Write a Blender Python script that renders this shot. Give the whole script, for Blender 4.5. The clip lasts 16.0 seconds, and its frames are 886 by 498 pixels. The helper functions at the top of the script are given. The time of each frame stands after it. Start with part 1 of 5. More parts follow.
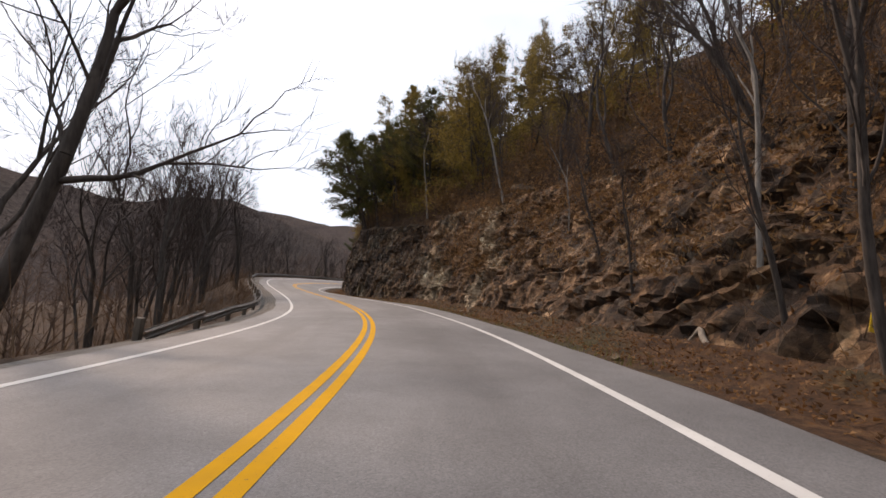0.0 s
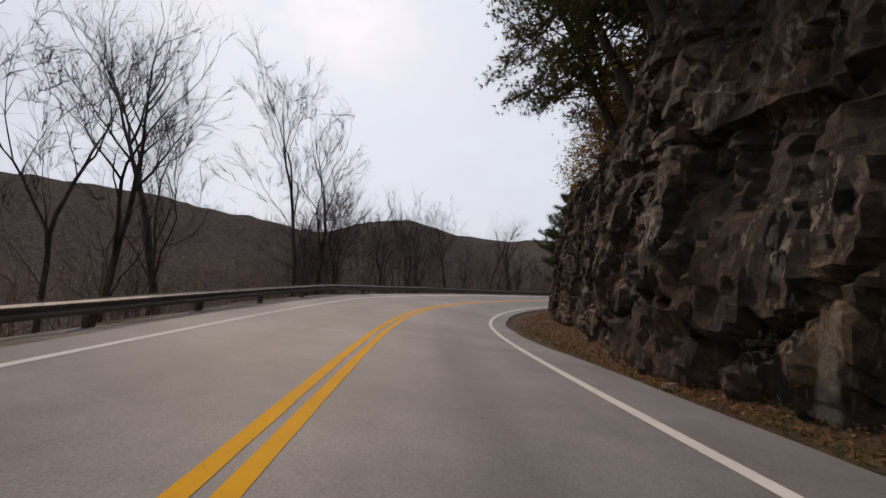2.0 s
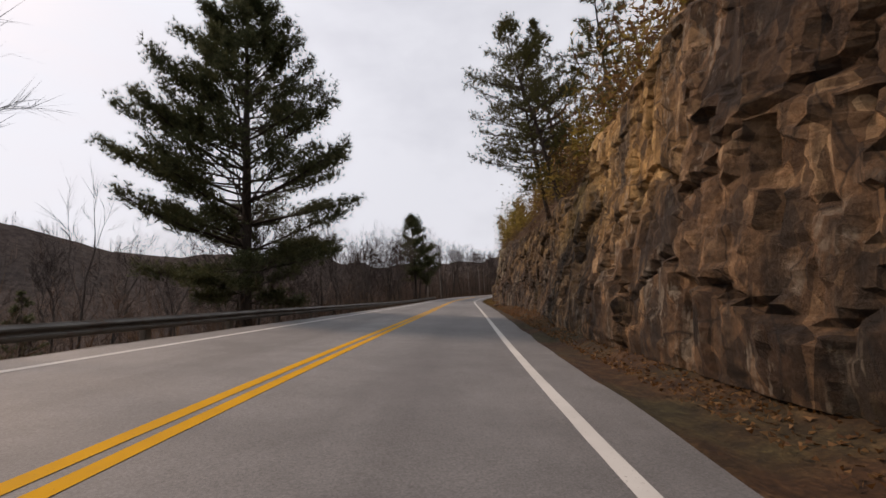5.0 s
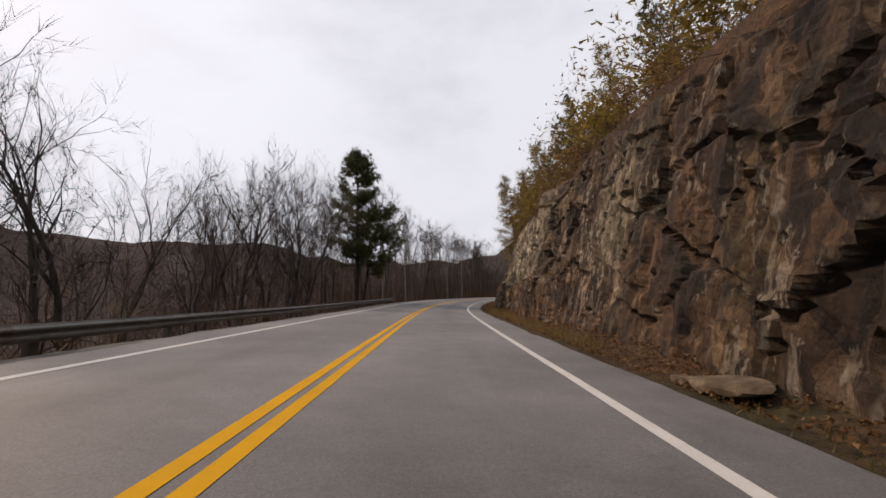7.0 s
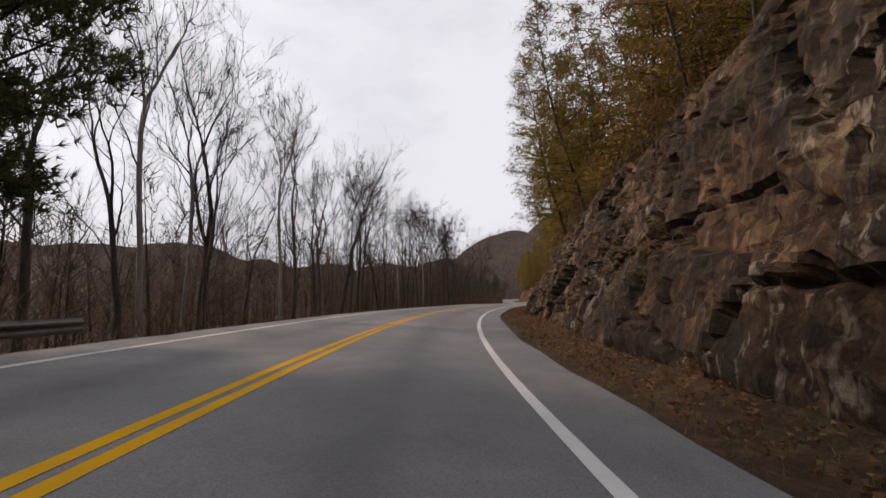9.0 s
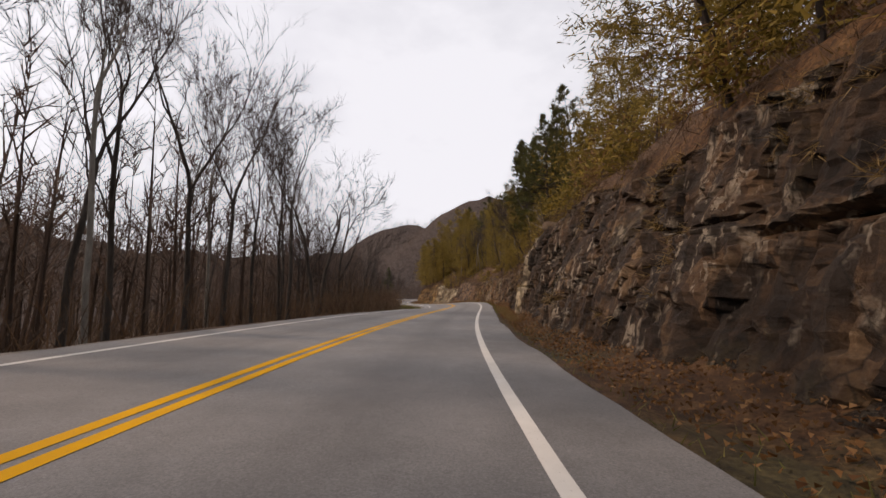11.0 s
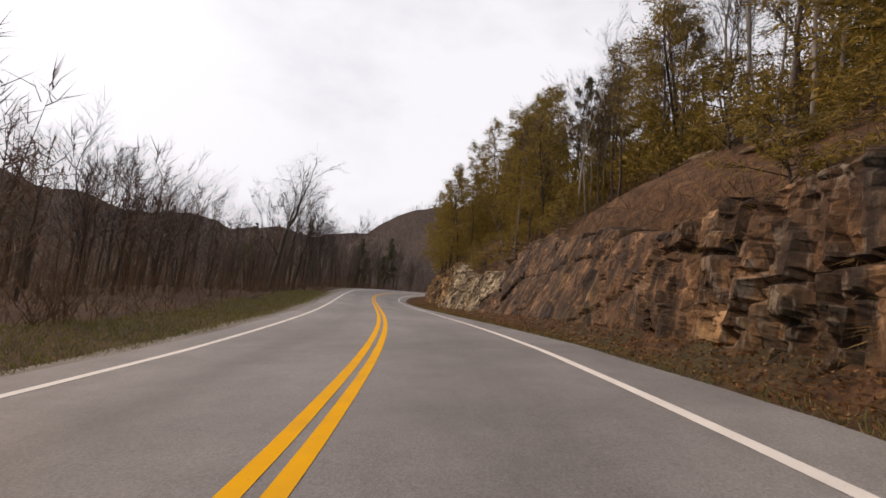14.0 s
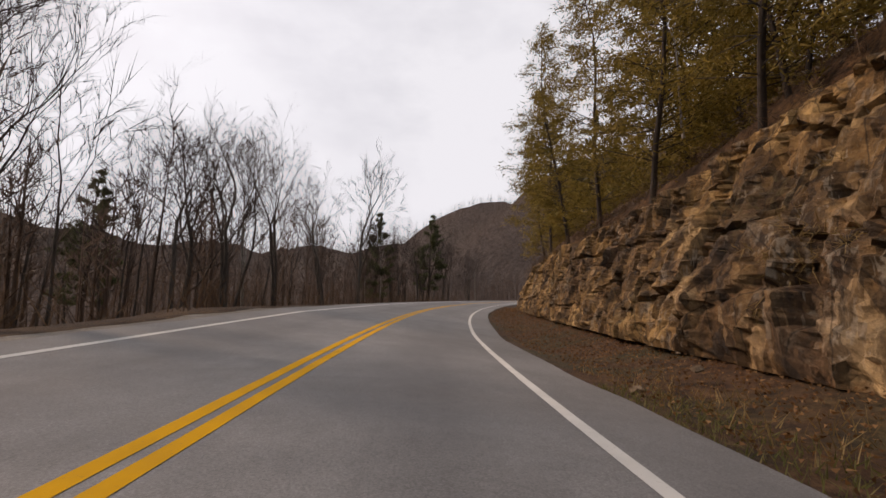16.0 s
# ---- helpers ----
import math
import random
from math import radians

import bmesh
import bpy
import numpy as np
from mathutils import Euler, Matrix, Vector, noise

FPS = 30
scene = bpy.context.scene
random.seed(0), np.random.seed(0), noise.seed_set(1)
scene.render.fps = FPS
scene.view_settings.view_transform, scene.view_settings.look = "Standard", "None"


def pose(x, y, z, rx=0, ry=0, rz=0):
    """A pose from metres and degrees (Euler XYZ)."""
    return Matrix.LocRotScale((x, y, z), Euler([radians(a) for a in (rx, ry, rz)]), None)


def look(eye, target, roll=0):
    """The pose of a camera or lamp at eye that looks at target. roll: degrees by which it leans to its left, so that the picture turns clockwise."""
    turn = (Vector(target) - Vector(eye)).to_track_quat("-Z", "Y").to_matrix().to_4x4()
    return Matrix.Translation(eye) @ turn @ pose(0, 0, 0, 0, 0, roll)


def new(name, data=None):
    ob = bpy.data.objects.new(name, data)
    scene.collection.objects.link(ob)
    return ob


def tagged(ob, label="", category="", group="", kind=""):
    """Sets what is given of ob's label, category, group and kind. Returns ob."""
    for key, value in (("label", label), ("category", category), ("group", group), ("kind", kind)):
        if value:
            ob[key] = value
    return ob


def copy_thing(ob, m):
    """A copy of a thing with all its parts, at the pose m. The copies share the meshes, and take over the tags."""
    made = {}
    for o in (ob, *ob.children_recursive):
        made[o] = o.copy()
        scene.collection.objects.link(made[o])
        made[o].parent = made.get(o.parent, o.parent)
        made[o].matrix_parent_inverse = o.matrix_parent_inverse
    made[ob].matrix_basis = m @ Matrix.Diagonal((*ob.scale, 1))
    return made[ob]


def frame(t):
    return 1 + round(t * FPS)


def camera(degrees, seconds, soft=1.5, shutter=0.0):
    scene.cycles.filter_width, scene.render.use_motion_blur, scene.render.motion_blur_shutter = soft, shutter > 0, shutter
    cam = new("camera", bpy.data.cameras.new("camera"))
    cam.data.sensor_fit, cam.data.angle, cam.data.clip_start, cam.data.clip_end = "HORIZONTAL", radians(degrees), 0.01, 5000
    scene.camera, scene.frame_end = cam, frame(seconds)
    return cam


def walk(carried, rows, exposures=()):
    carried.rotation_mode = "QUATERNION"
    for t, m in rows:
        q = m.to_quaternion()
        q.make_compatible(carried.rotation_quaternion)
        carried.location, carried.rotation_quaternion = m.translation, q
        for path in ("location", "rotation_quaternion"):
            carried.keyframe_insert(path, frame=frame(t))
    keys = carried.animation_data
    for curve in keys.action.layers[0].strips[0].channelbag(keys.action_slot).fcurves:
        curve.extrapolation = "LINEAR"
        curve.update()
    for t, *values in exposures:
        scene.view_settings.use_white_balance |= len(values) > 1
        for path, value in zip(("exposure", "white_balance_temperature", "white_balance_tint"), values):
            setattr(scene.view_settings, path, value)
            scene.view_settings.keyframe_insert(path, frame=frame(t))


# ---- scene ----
# seconds, stops, white balance
EXPOSURES = [(0.0, -0.50, 6950, 26), (0.5, -0.58, 6950, 26), (1.0, -0.74, 6950, 26), (2.0, -1.08, 6950, 26), (2.5, -1.06, 6950, 26), (3.2, -1.12, 6950, 26), (5.3, -0.92, 7350, 28), (6.0, -0.92, 7350, 28), (7.0, -0.86, 7350, 28), (8.0, -0.82, 7350, 28), (9.0, -0.82, 7400, 28), (9.7, -0.80, 7400, 28), (11.8, -0.66, 7600, 29), (12.5, -0.60, 7600, 29), (14.5, -0.68, 7600, 29), (15.5, -0.74, 7600, 29), (16.0, -0.80, 7600, 29)]
cam = camera(89.69, 16.0, soft=1.6)
# seconds, x, y, z, tilt, lean, turn
PATH = [
    (0.0, 0.45, 12.65, 0.696, 93.75, -6.59, 6.54),
    (0.5, -1.76, 24.12, 0.197, 93.70, -5.78, 13.38),
    (1.0, -5.26, 34.97, -0.277, 93.23, -4.43, 21.13),
    (1.5, -10.06, 44.94, -0.704, 93.29, -3.61, 27.98),
    (2.0, -15.36, 54.15, -1.070, 93.87, -2.92, 29.86),
    (2.5, -20.36, 63.21, -1.412, 94.14, -0.45, 27.37),
    (3.0, -24.54, 72.38, -1.756, 94.78, 1.25, 20.96),
    (3.5, -27.42, 81.50, -1.925, 95.62, 4.30, 12.25),
    (4.0, -28.72, 90.65, -1.990, 95.80, 3.84, 3.18),
    (4.5, -28.70, 99.77, -2.005, 95.92, 3.14, -3.91),
    (5.0, -27.76, 108.84, -1.992, 96.04, 2.36, -8.36),
    (5.5, -26.30, 117.89, -1.971, 96.81, 1.77, -10.30),
    (6.0, -24.73, 127.01, -1.947, 96.86, 0.78, -10.80),
    (6.5, -23.04, 136.21, -1.924, 96.57, 0.42, -11.29),
    (7.0, -21.34, 145.55, -1.896, 96.09, 0.02, -11.89),
    (7.5, -19.37, 155.02, -1.879, 96.34, 0.07, -12.44),
    (8.0, -17.30, 164.68, -1.864, 96.52, -0.30, -13.57),
    (8.5, -14.89, 174.53, -1.855, 96.58, 0.01, -15.33),
    (9.0, -12.06, 184.49, -1.834, 96.89, 0.47, -17.45),
    (9.5, -8.78, 194.39, -1.753, 96.67, 0.04, -20.89),
    (10.0, -4.94, 204.16, -1.602, 96.93, 0.39, -24.09),
    (10.5, -0.44, 213.84, -1.443, 96.86, -0.12, -27.60),
    (11.0, 4.81, 223.45, -1.289, 96.78, -0.75, -31.29),
    (11.5, 10.85, 233.04, -1.164, 96.73, -0.96, -34.43),
    (12.0, 17.61, 242.75, -1.048, 96.89, -0.76, -36.14),
    (12.5, 24.82, 252.80, -0.885, 97.19, -2.62, -36.33),
    (13.0, 32.14, 263.32, -0.710, 97.28, -4.31, -34.65),
    (13.5, 38.92, 274.43, -0.563, 96.73, -6.63, -31.33),
    (14.0, 44.97, 285.77, -0.506, 96.03, -6.27, -26.50),
    (14.5, 50.06, 297.43, -0.522, 95.82, -5.72, -21.86),
    (15.0, 54.27, 309.38, -0.638, 96.18, -4.20, -19.10),
    (15.5, 58.11, 321.59, -0.708, 96.53, -2.36, -18.73),
    (16.0, 62.29, 333.85, -0.715, 96.93, -0.50, -20.15),
]
walk(cam, [(t, pose(x, y, z, rx, ry, rz)) for t, x, y, z, rx, ry, rz in PATH], EXPOSURES)


# ---- daylight: thin high cloud, a hazy sun ahead to the left ----
SUN_AZ, SUN_EL = 48.0, 38.0
world = bpy.data.worlds.new("hazy sky")
scene.world = world
world.use_nodes = True
wt = world.node_tree
sky = wt.nodes.new("ShaderNodeTexSky")
sky.sky_type, sky.sun_disc = "NISHITA", False
sky.sun_elevation, sky.sun_rotation = radians(SUN_EL), radians(-SUN_AZ)
sky.air_density, sky.dust_density, sky.altitude = 1.0, 3.0, 300
wtc = wt.nodes.new("ShaderNodeTexCoord")
wmap = wt.nodes.new("ShaderNodeMapping")
wmap.inputs["Scale"].default_value = (1.0, 1.0, 2.2)
wn = wt.nodes.new("ShaderNodeTexNoise")
wn.inputs["Scale"].default_value, wn.inputs["Detail"].default_value, wn.inputs["Roughness"].default_value = 1.6, 6.0, 0.6
wr = wt.nodes.new("ShaderNodeValToRGB")
wr.color_ramp.elements[0].position, wr.color_ramp.elements[0].color = 0.36, (0.72, 0.72, 0.72, 1)
wr.color_ramp.elements[1].position, wr.color_ramp.elements[1].color = 0.58, (0.96, 0.97, 0.97, 1)
wm = wt.nodes.new("ShaderNodeMix")
wm.data_type = "RGBA"
wm.inputs[7].default_value = (11.6, 14.0, 15.4, 1)
wt.links.new(wtc.outputs["Generated"], wmap.inputs["Vector"])
wt.links.new(wmap.outputs["Vector"], wn.inputs["Vector"])
wt.links.new(wn.outputs["Fac"], wr.inputs["Fac"])
wt.links.new(wr.outputs["Color"], wm.inputs[0])
wt.links.new(sky.outputs["Color"], wm.inputs[6])
# the cloud is brightest round the hidden sun
wd = wt.nodes.new("ShaderNodeVectorMath")
wd.operation = "DOT_PRODUCT"
wd.inputs[1].default_value = (-math.sin(radians(SUN_AZ)) * math.cos(radians(SUN_EL)), math.cos(radians(SUN_AZ)) * math.cos(radians(SUN_EL)), math.sin(radians(SUN_EL)))
wa = wt.nodes.new("ShaderNodeMapRange")
wa.interpolation_type = "SMOOTHSTEP"
for key, v in (("From Min", 0.55), ("From Max", 1.0), ("To Min", 1.0), ("To Max", 1.14)):
    wa.inputs[key].default_value = v
wv = wt.nodes.new("ShaderNodeVectorMath")
wv.operation = "SCALE"
wt.links.new(wtc.outputs["Generated"], wd.inputs[0])
wt.links.new(wd.outputs["Value"], wa.inputs["Value"])
wt.links.new(wa.outputs["Result"], wv.inputs["Scale"])
wt.links.new(wm.outputs[2], wv.inputs[0])
wt.links.new(wv.outputs["Vector"], wt.nodes["Background"].inputs["Color"])
wt.nodes["Background"].inputs["Strength"].default_value = 0.112
sun_data = bpy.data.lights.new("sun", "SUN")
sun_data.energy, sun_data.angle, sun_data.color = 4.4, radians(5), (1.0, 0.84, 0.64)
sun = new("sun", sun_data)
_a, _e = radians(SUN_AZ), radians(SUN_EL)
sun.matrix_world = look((0, 0, 80), Vector((0, 0, 80)) - Vector((-math.sin(_a) * math.cos(_e), math.cos(_a) * math.cos(_e), math.sin(_e))))


# ---- materials ----
class Nodes:
    """A material's node tree with short calls."""

    def __init__(self, name):
        self.mat = bpy.data.materials.new(name)
        self.mat.use_nodes = True
        self.t = self.mat.node_tree
        self.bsdf = self.t.nodes["Principled BSDF"]
        self.pos = self.add("ShaderNodeTexCoord").outputs["Object"]

    def add(self, kind, **values):
        n = self.t.nodes.new(kind)
        for key, v in values.items():
            n.inputs[key.replace("_", " ")].default_value = v
        return n

    def link(self, a, b):
        self.t.links.new(a, b)
        return self

    def scaled(self, x, y, z, src=None):
        m = self.t.nodes.new("ShaderNodeMapping")
        m.inputs["Scale"].default_value = (x, y, z)
        self.link(src or self.pos, m.inputs["Vector"])
        return m.outputs["Vector"]

    def noise(self, scale, detail=4.0, rough=0.55, vec=None):
        n = self.add("ShaderNodeTexNoise", Scale=scale, Detail=detail, Roughness=rough)
        self.link(vec or self.pos, n.inputs["Vector"])
        return n.outputs["Fac"]

    def cells(self, scale, vec=None, feature="F1", out="Color"):
        n = self.add("ShaderNodeTexVoronoi", Scale=scale)
        n.feature = feature
        self.link(vec or self.pos, n.inputs["Vector"])
        bw = self.t.nodes.new("ShaderNodeRGBToBW")
        self.link(n.outputs[out], bw.inputs[0])
        return bw.outputs[0]

    def ramp(self, fac, *stops):
        r = self.t.nodes.new("ShaderNodeValToRGB")
        e = r.color_ramp.elements
        while len(e) < len(stops):
            e.new(0.5)
        for el, (p, c) in zip(e, stops):
            el.position = p
            el.color = (*c, 1) if isinstance(c, tuple) else (c, c, c, 1)
        self.link(fac, r.inputs["Fac"])
        return r.outputs["Color"]

    def mix(self, fac, a, b, kind="MIX"):
        m = self.t.nodes.new("ShaderNodeMix")
        m.data_type, m.blend_type = "RGBA", kind
        for sock, v in ((m.inputs[0], fac), (m.inputs[6], a), (m.inputs[7], b)):
            if isinstance(v, (int, float)):
                sock.default_value = v if sock.type == "VALUE" else (v, v, v, 1)
            elif isinstance(v, tuple):
                sock.default_value = (*v, 1)
            else:
                self.link(v, sock)
        return m.outputs[2]

    def calc(self, op, a, b=0.0):
        m = self.t.nodes.new("ShaderNodeMath")
        m.operation = op
        for sock, v in ((m.inputs[0], a), (m.inputs[1], b)):
            if isinstance(v, (int, float)):
                sock.default_value = v
            else:
                self.link(v, sock)
        return m.outputs[0]

    def done(self, colour, rough=0.9, bump=None, depth=0.02, strength=0.6, metal=0.0, spec=0.3):
        if isinstance(colour, tuple):
            self.bsdf.inputs["Base Color"].default_value = (*colour, 1)
        else:
            self.link(colour, self.bsdf.inputs["Base Color"])
        if isinstance(rough, float):
            self.bsdf.inputs["Roughness"].default_value = rough
        else:
            self.link(rough, self.bsdf.inputs["Roughness"])
        self.bsdf.inputs["Metallic"].default_value = metal
        self.bsdf.inputs["Specular IOR Level"].default_value = spec
        if bump is not None:
            b = self.add("ShaderNodeBump", Strength=strength, Distance=depth)
            self.link(bump, b.inputs["Height"])
            self.link(b.outputs["Normal"], self.bsdf.inputs["Normal"])
        return self.mat

    def by_object(self):
        return self.add("ShaderNodeObjectInfo").outputs["Random"]

    def by_island(self):
        return self.add("ShaderNodeNewGeometry").outputs["Random Per Island"]


def asphalt_material():
    n = Nodes("weathered asphalt")
    uv = n.add("ShaderNodeTexCoord").outputs["UV"]
    split = n.t.nodes.new("ShaderNodeSeparateXYZ")
    n.link(uv, split.inputs[0])
    lat = split.outputs["Y"]
    # oil and tyre wear run along the lanes
    lane = n.calc("SUBTRACT", n.calc("ABSOLUTE", lat), 1.75)
    stripe = n.calc("POWER", 2.718, n.calc("MULTIPLY", n.calc("MULTIPLY", lane, lane), -2.6))
    long_noise = n.noise(1.0, 3.0, 0.5, n.scaled(0.05, 0.9, 1, uv))
    stripe = n.calc("MULTIPLY", stripe, n.ramp(long_noise, (0.35, 0.1), (0.7, 1.0)))
    patches = n.noise(0.22, 4.0, 0.6)
    grain = n.noise(55.0, 3.0, 0.7)
    speck = n.cells(70.0)
    base = n.ramp(patches, (0.32, (0.100, 0.098, 0.098)), (0.68, (0.165, 0.162, 0.161)))
    base = n.mix(n.calc("MULTIPLY", stripe, 0.8), base, (0.072, 0.069, 0.068))
    base = n.mix(0.55, base, n.ramp(grain, (0.3, 0.3), (0.7, 0.72)), "OVERLAY")
    base = n.mix(0.25, base, speck, "SOFT_LIGHT")
    streak = n.noise(1.0, 5.0, 0.6, n.scaled(0.25, 2.2, 1, uv))
    base = n.mix(n.ramp(streak, (0.5, 0.0), (0.8, 0.35)), base, (0.082, 0.079, 0.077))
    blot = n.noise(1.3, 5.0, 0.65)
    base = n.mix(0.35, base, n.ramp(blot, (0.3, 0.3), (0.7, 0.7)), "OVERLAY")
    seam = n.calc("ABSOLUTE", n.calc("SUBTRACT", n.noise(0.35, 6.0, 0.6), 0.5))
    base = n.mix(n.ramp(seam, (0.0, 0.22), (0.004, 0.0)), base, (0.045, 0.043, 0.042))
    return n.done(base, 0.72, grain, 0.006, 0.6, spec=0.5)


def paint_material(name, colour, road):
    n = Nodes(name)
    chips = n.noise(26.0, 5.0, 0.75)
    dirt = n.noise(1.7, 4.0, 0.6)
    c = n.mix(n.ramp(dirt, (0.35, 0.0), (0.75, 0.45)), colour, tuple(v * 0.6 + 0.02 for v in colour))
    c = n.mix(n.ramp(chips, (0.62, 0.0), (0.72, 0.8)), c, (0.085, 0.082, 0.079))
    return n.done(c, 0.8, chips, 0.004, 0.5, spec=0.1)


def rock_material():
    n = Nodes("massive sandstone")
    uv = n.add("ShaderNodeTexCoord").outputs["UV"]
    split = n.t.nodes.new("ShaderNodeSeparateXYZ")
    n.link(uv, split.inputs[0])
    way = n.calc("MULTIPLY", split.outputs["X"], 1 / 420.0)
    tall = split.outputs["Y"]

    def zone(*pairs):
        """A value that changes along the cut, by metres."""
        return n.ramp(way, *[(max(0.0, m / 420.0), v) for m, v in pairs])

    wavy = n.add("ShaderNodeTexNoise", Scale=2.0, Detail=3.0)
    n.link(n.pos, wavy.inputs["Vector"])
    bent = n.mix(0.10, n.pos, wavy.outputs["Color"], "ADD")
    lump = n.noise(0.16, 5.0, 0.62)
    mid = n.noise(0.9, 8.0, 0.70)
    fine = n.noise(6.0, 8.0, 0.75)
    facet = n.cells(1.0, n.scaled(1.5, 1.5, 0.95, bent))
    chip = n.cells(1.0, n.scaled(4.6, 4.6, 2.6, bent))
    mixed = n.calc("ADD", n.calc("MULTIPLY", mid, 0.62), n.calc("ADD", n.calc("MULTIPLY", facet, 0.26), n.calc("MULTIPLY", chip, 0.12)))
    brown = n.ramp(mixed, (0.30, (0.015, 0.0075, 0.0036)), (0.46, (0.048, 0.0255, 0.0125)), (0.60, (0.110, 0.062, 0.031)), (0.76, (0.28, 0.185, 0.102)))
    grey = n.ramp(mixed, (0.28, (0.060, 0.045, 0.027)), (0.45, (0.168, 0.134, 0.086)), (0.6, (0.30, 0.248, 0.166)), (0.76, (0.48, 0.42, 0.31)))
    ochre = n.ramp(mixed, (0.3, (0.075, 0.038, 0.013)), (0.52, (0.21, 0.118, 0.040)), (0.75, (0.42, 0.28, 0.12)))
    # the stone differs along the cut: dark brown, grey, ochre, tan; sunlit stretches set paler
    is_grey = zone((0, 0.12), (8, 0.2), (14, 0.42), (25, 0.5), (29, 0.3), (50, 0.2), (126, 0.12), (138, 0.42), (150, 0.45), (154, 0.35), (160, 0.95), (174, 0.95), (179, 0.3), (205, 0.3), (231, 0.2), (245, 0.15), (246.2, 0.85), (248.4, 0.85), (249.6, 0.18), (262, 0.3), (276, 0.45), (294, 0.35), (301, 0.22), (316, 0.2), (323, 0.62), (342, 0.6), (349, 0.3), (370, 0.3))
    is_ochre = zone((0, 0.35), (42, 0.12), (100, 0.3), (109, 0.85), (130, 0.7), (141, 0.15), (180, 0.1), (190, 0.2), (260, 0.3), (298, 0.35), (317, 0.3), (332, 0.36), (346, 0.56), (420, 0.6))
    # below a bedding plane the stone is darker where the grey rock stands
    low = n.calc("MULTIPLY", n.ramp(n.calc("MULTIPLY", n.calc("SUBTRACT", tall, n.calc("MULTIPLY", lump, 1.2)), 0.1), (0.135, 0.85), (0.175, 0.0)), zone((150, 0.0), (156, 1.0), (176, 1.0), (180, 0.0)))
    pale = n.calc("SUBTRACT", n.calc("SUBTRACT", is_grey, 0.5), low)
    base = n.mix(n.ramp(n.calc("ADD", n.noise(0.2, 4.0), pale), (0.42, 0.0), (0.60, 1.0)), brown, grey)
    # yellow stain lies high in the tall part of the cut and everywhere in the last
    up = n.calc("MAXIMUM", n.ramp(n.calc("MULTIPLY", n.calc("ADD", tall, n.calc("MULTIPLY", lump, 3.0)), 0.1), (0.36, 0.06), (0.52, 1.0)), zone((286, 0.0), (302, 0.9)))
    yellow = n.calc("MULTIPLY", n.ramp(n.calc("ADD", lump, n.calc("SUBTRACT", is_ochre, 0.5)), (0.45, 0.0), (0.62, 1.0)), up)
    base = n.mix(n.calc("MULTIPLY", yellow, 0.9), base, ochre)
    # stone tone along the cut; sunlit and shaded stretches put into the colour
    tone = zone((0, 0.62), (14, 0.92), (25, 0.85), (29, 0.46), (40, 0.33), (57, 0.33), (66, 0.46), (92, 0.46), (104, 0.70), (113, 0.60), (117, 0.28), (134, 0.30), (142, 0.42), (154, 0.42), (159, 0.56), (173, 0.56), (179, 0.34), (212, 0.32), (245.4, 0.25), (246.2, 0.72), (248.4, 0.72), (249.4, 0.28), (262, 0.42), (280, 0.68), (298, 0.8), (303, 0.58), (316, 0.48), (324, 0.60), (342, 0.56), (348, 0.48))
    base = n.mix(1.0, base, n.mix(1.0, tone, (2.0, 2.0, 2.0), "MULTIPLY"), "MULTIPLY")
    base = n.mix(0.75, base, n.ramp(fine, (0.28, 0.10), (0.72, 0.9)), "OVERLAY")
    base = n.mix(0.5, base, n.ramp(facet, (0.1, 0.26), (0.9, 0.74)), "OVERLAY")
    base = n.mix(0.6, base, n.ramp(chip, (0.1, 0.16), (0.9, 0.84)), "OVERLAY")
    # water has run down and darkened it
    drip = n.noise(1.0, 6.0, 0.62, n.scaled(1.5, 1.5, 0.10, bent))
    base = n.mix(n.ramp(drip, (0.50, 0.0), (0.62, 0.75)), base, (0.026, 0.019, 0.014))
    # pale mineral runs and freshly broken upright slivers
    run = n.noise(1.0, 4.0, 0.6, n.scaled(2.6, 2.6, 0.22, bent))
    patchy = n.ramp(n.noise(0.35, 5.0, 0.7), (0.50, 0.0), (0.57, 1.0))
    flake = n.noise(1.0, 3.0, 0.8, n.scaled(3.4, 3.4, 0.8, bent))
    amount = zone((0, 0.5), (20, 0.6), (40, 0.9), (96, 0.8), (110, 0.45), (132, 0.6), (145, 1.0), (176, 1.0), (181, 0.8), (212, 0.7), (240, 1.0), (252, 0.7), (296, 0.9), (302, 0.2), (316, 0.25), (322, 1.0), (344, 0.8), (354, 0.6))
    fresh = n.calc("MULTIPLY", n.calc("MULTIPLY", patchy, amount), n.calc("MAXIMUM", n.ramp(flake, (0.56, 0.0), (0.60, 0.85)), n.ramp(run, (0.58, 0.0), (0.66, 0.8))))
    base = n.mix(fresh, base, n.ramp(fine, (0.3, (0.15, 0.115, 0.080)), (0.7, (0.44, 0.375, 0.29))))
    crack = n.add("ShaderNodeTexVoronoi", Scale=1.0)
    crack.feature = "DISTANCE_TO_EDGE"
    n.link(n.scaled(0.8, 0.8, 0.5, bent), crack.inputs["Vector"])
    base = n.mix(n.ramp(crack.outputs["Distance"], (0.0, 0.7), (0.016, 0.0)), base, (0.012, 0.009, 0.007))
    moss = n.calc("MULTIPLY", n.ramp(n.noise(0.3, 3.0), (0.55, 0.0), (0.7, 0.5)), n.ramp(fine, (0.45, 0.0), (0.6, 1.0)))
    base = n.mix(moss, base, (0.080, 0.070, 0.024))
    # convex edges of the blocks are paler
    pale_edge = n.ramp(n.add("ShaderNodeNewGeometry").outputs["Pointiness"], (0.53, 0.0), (0.62, 0.45))
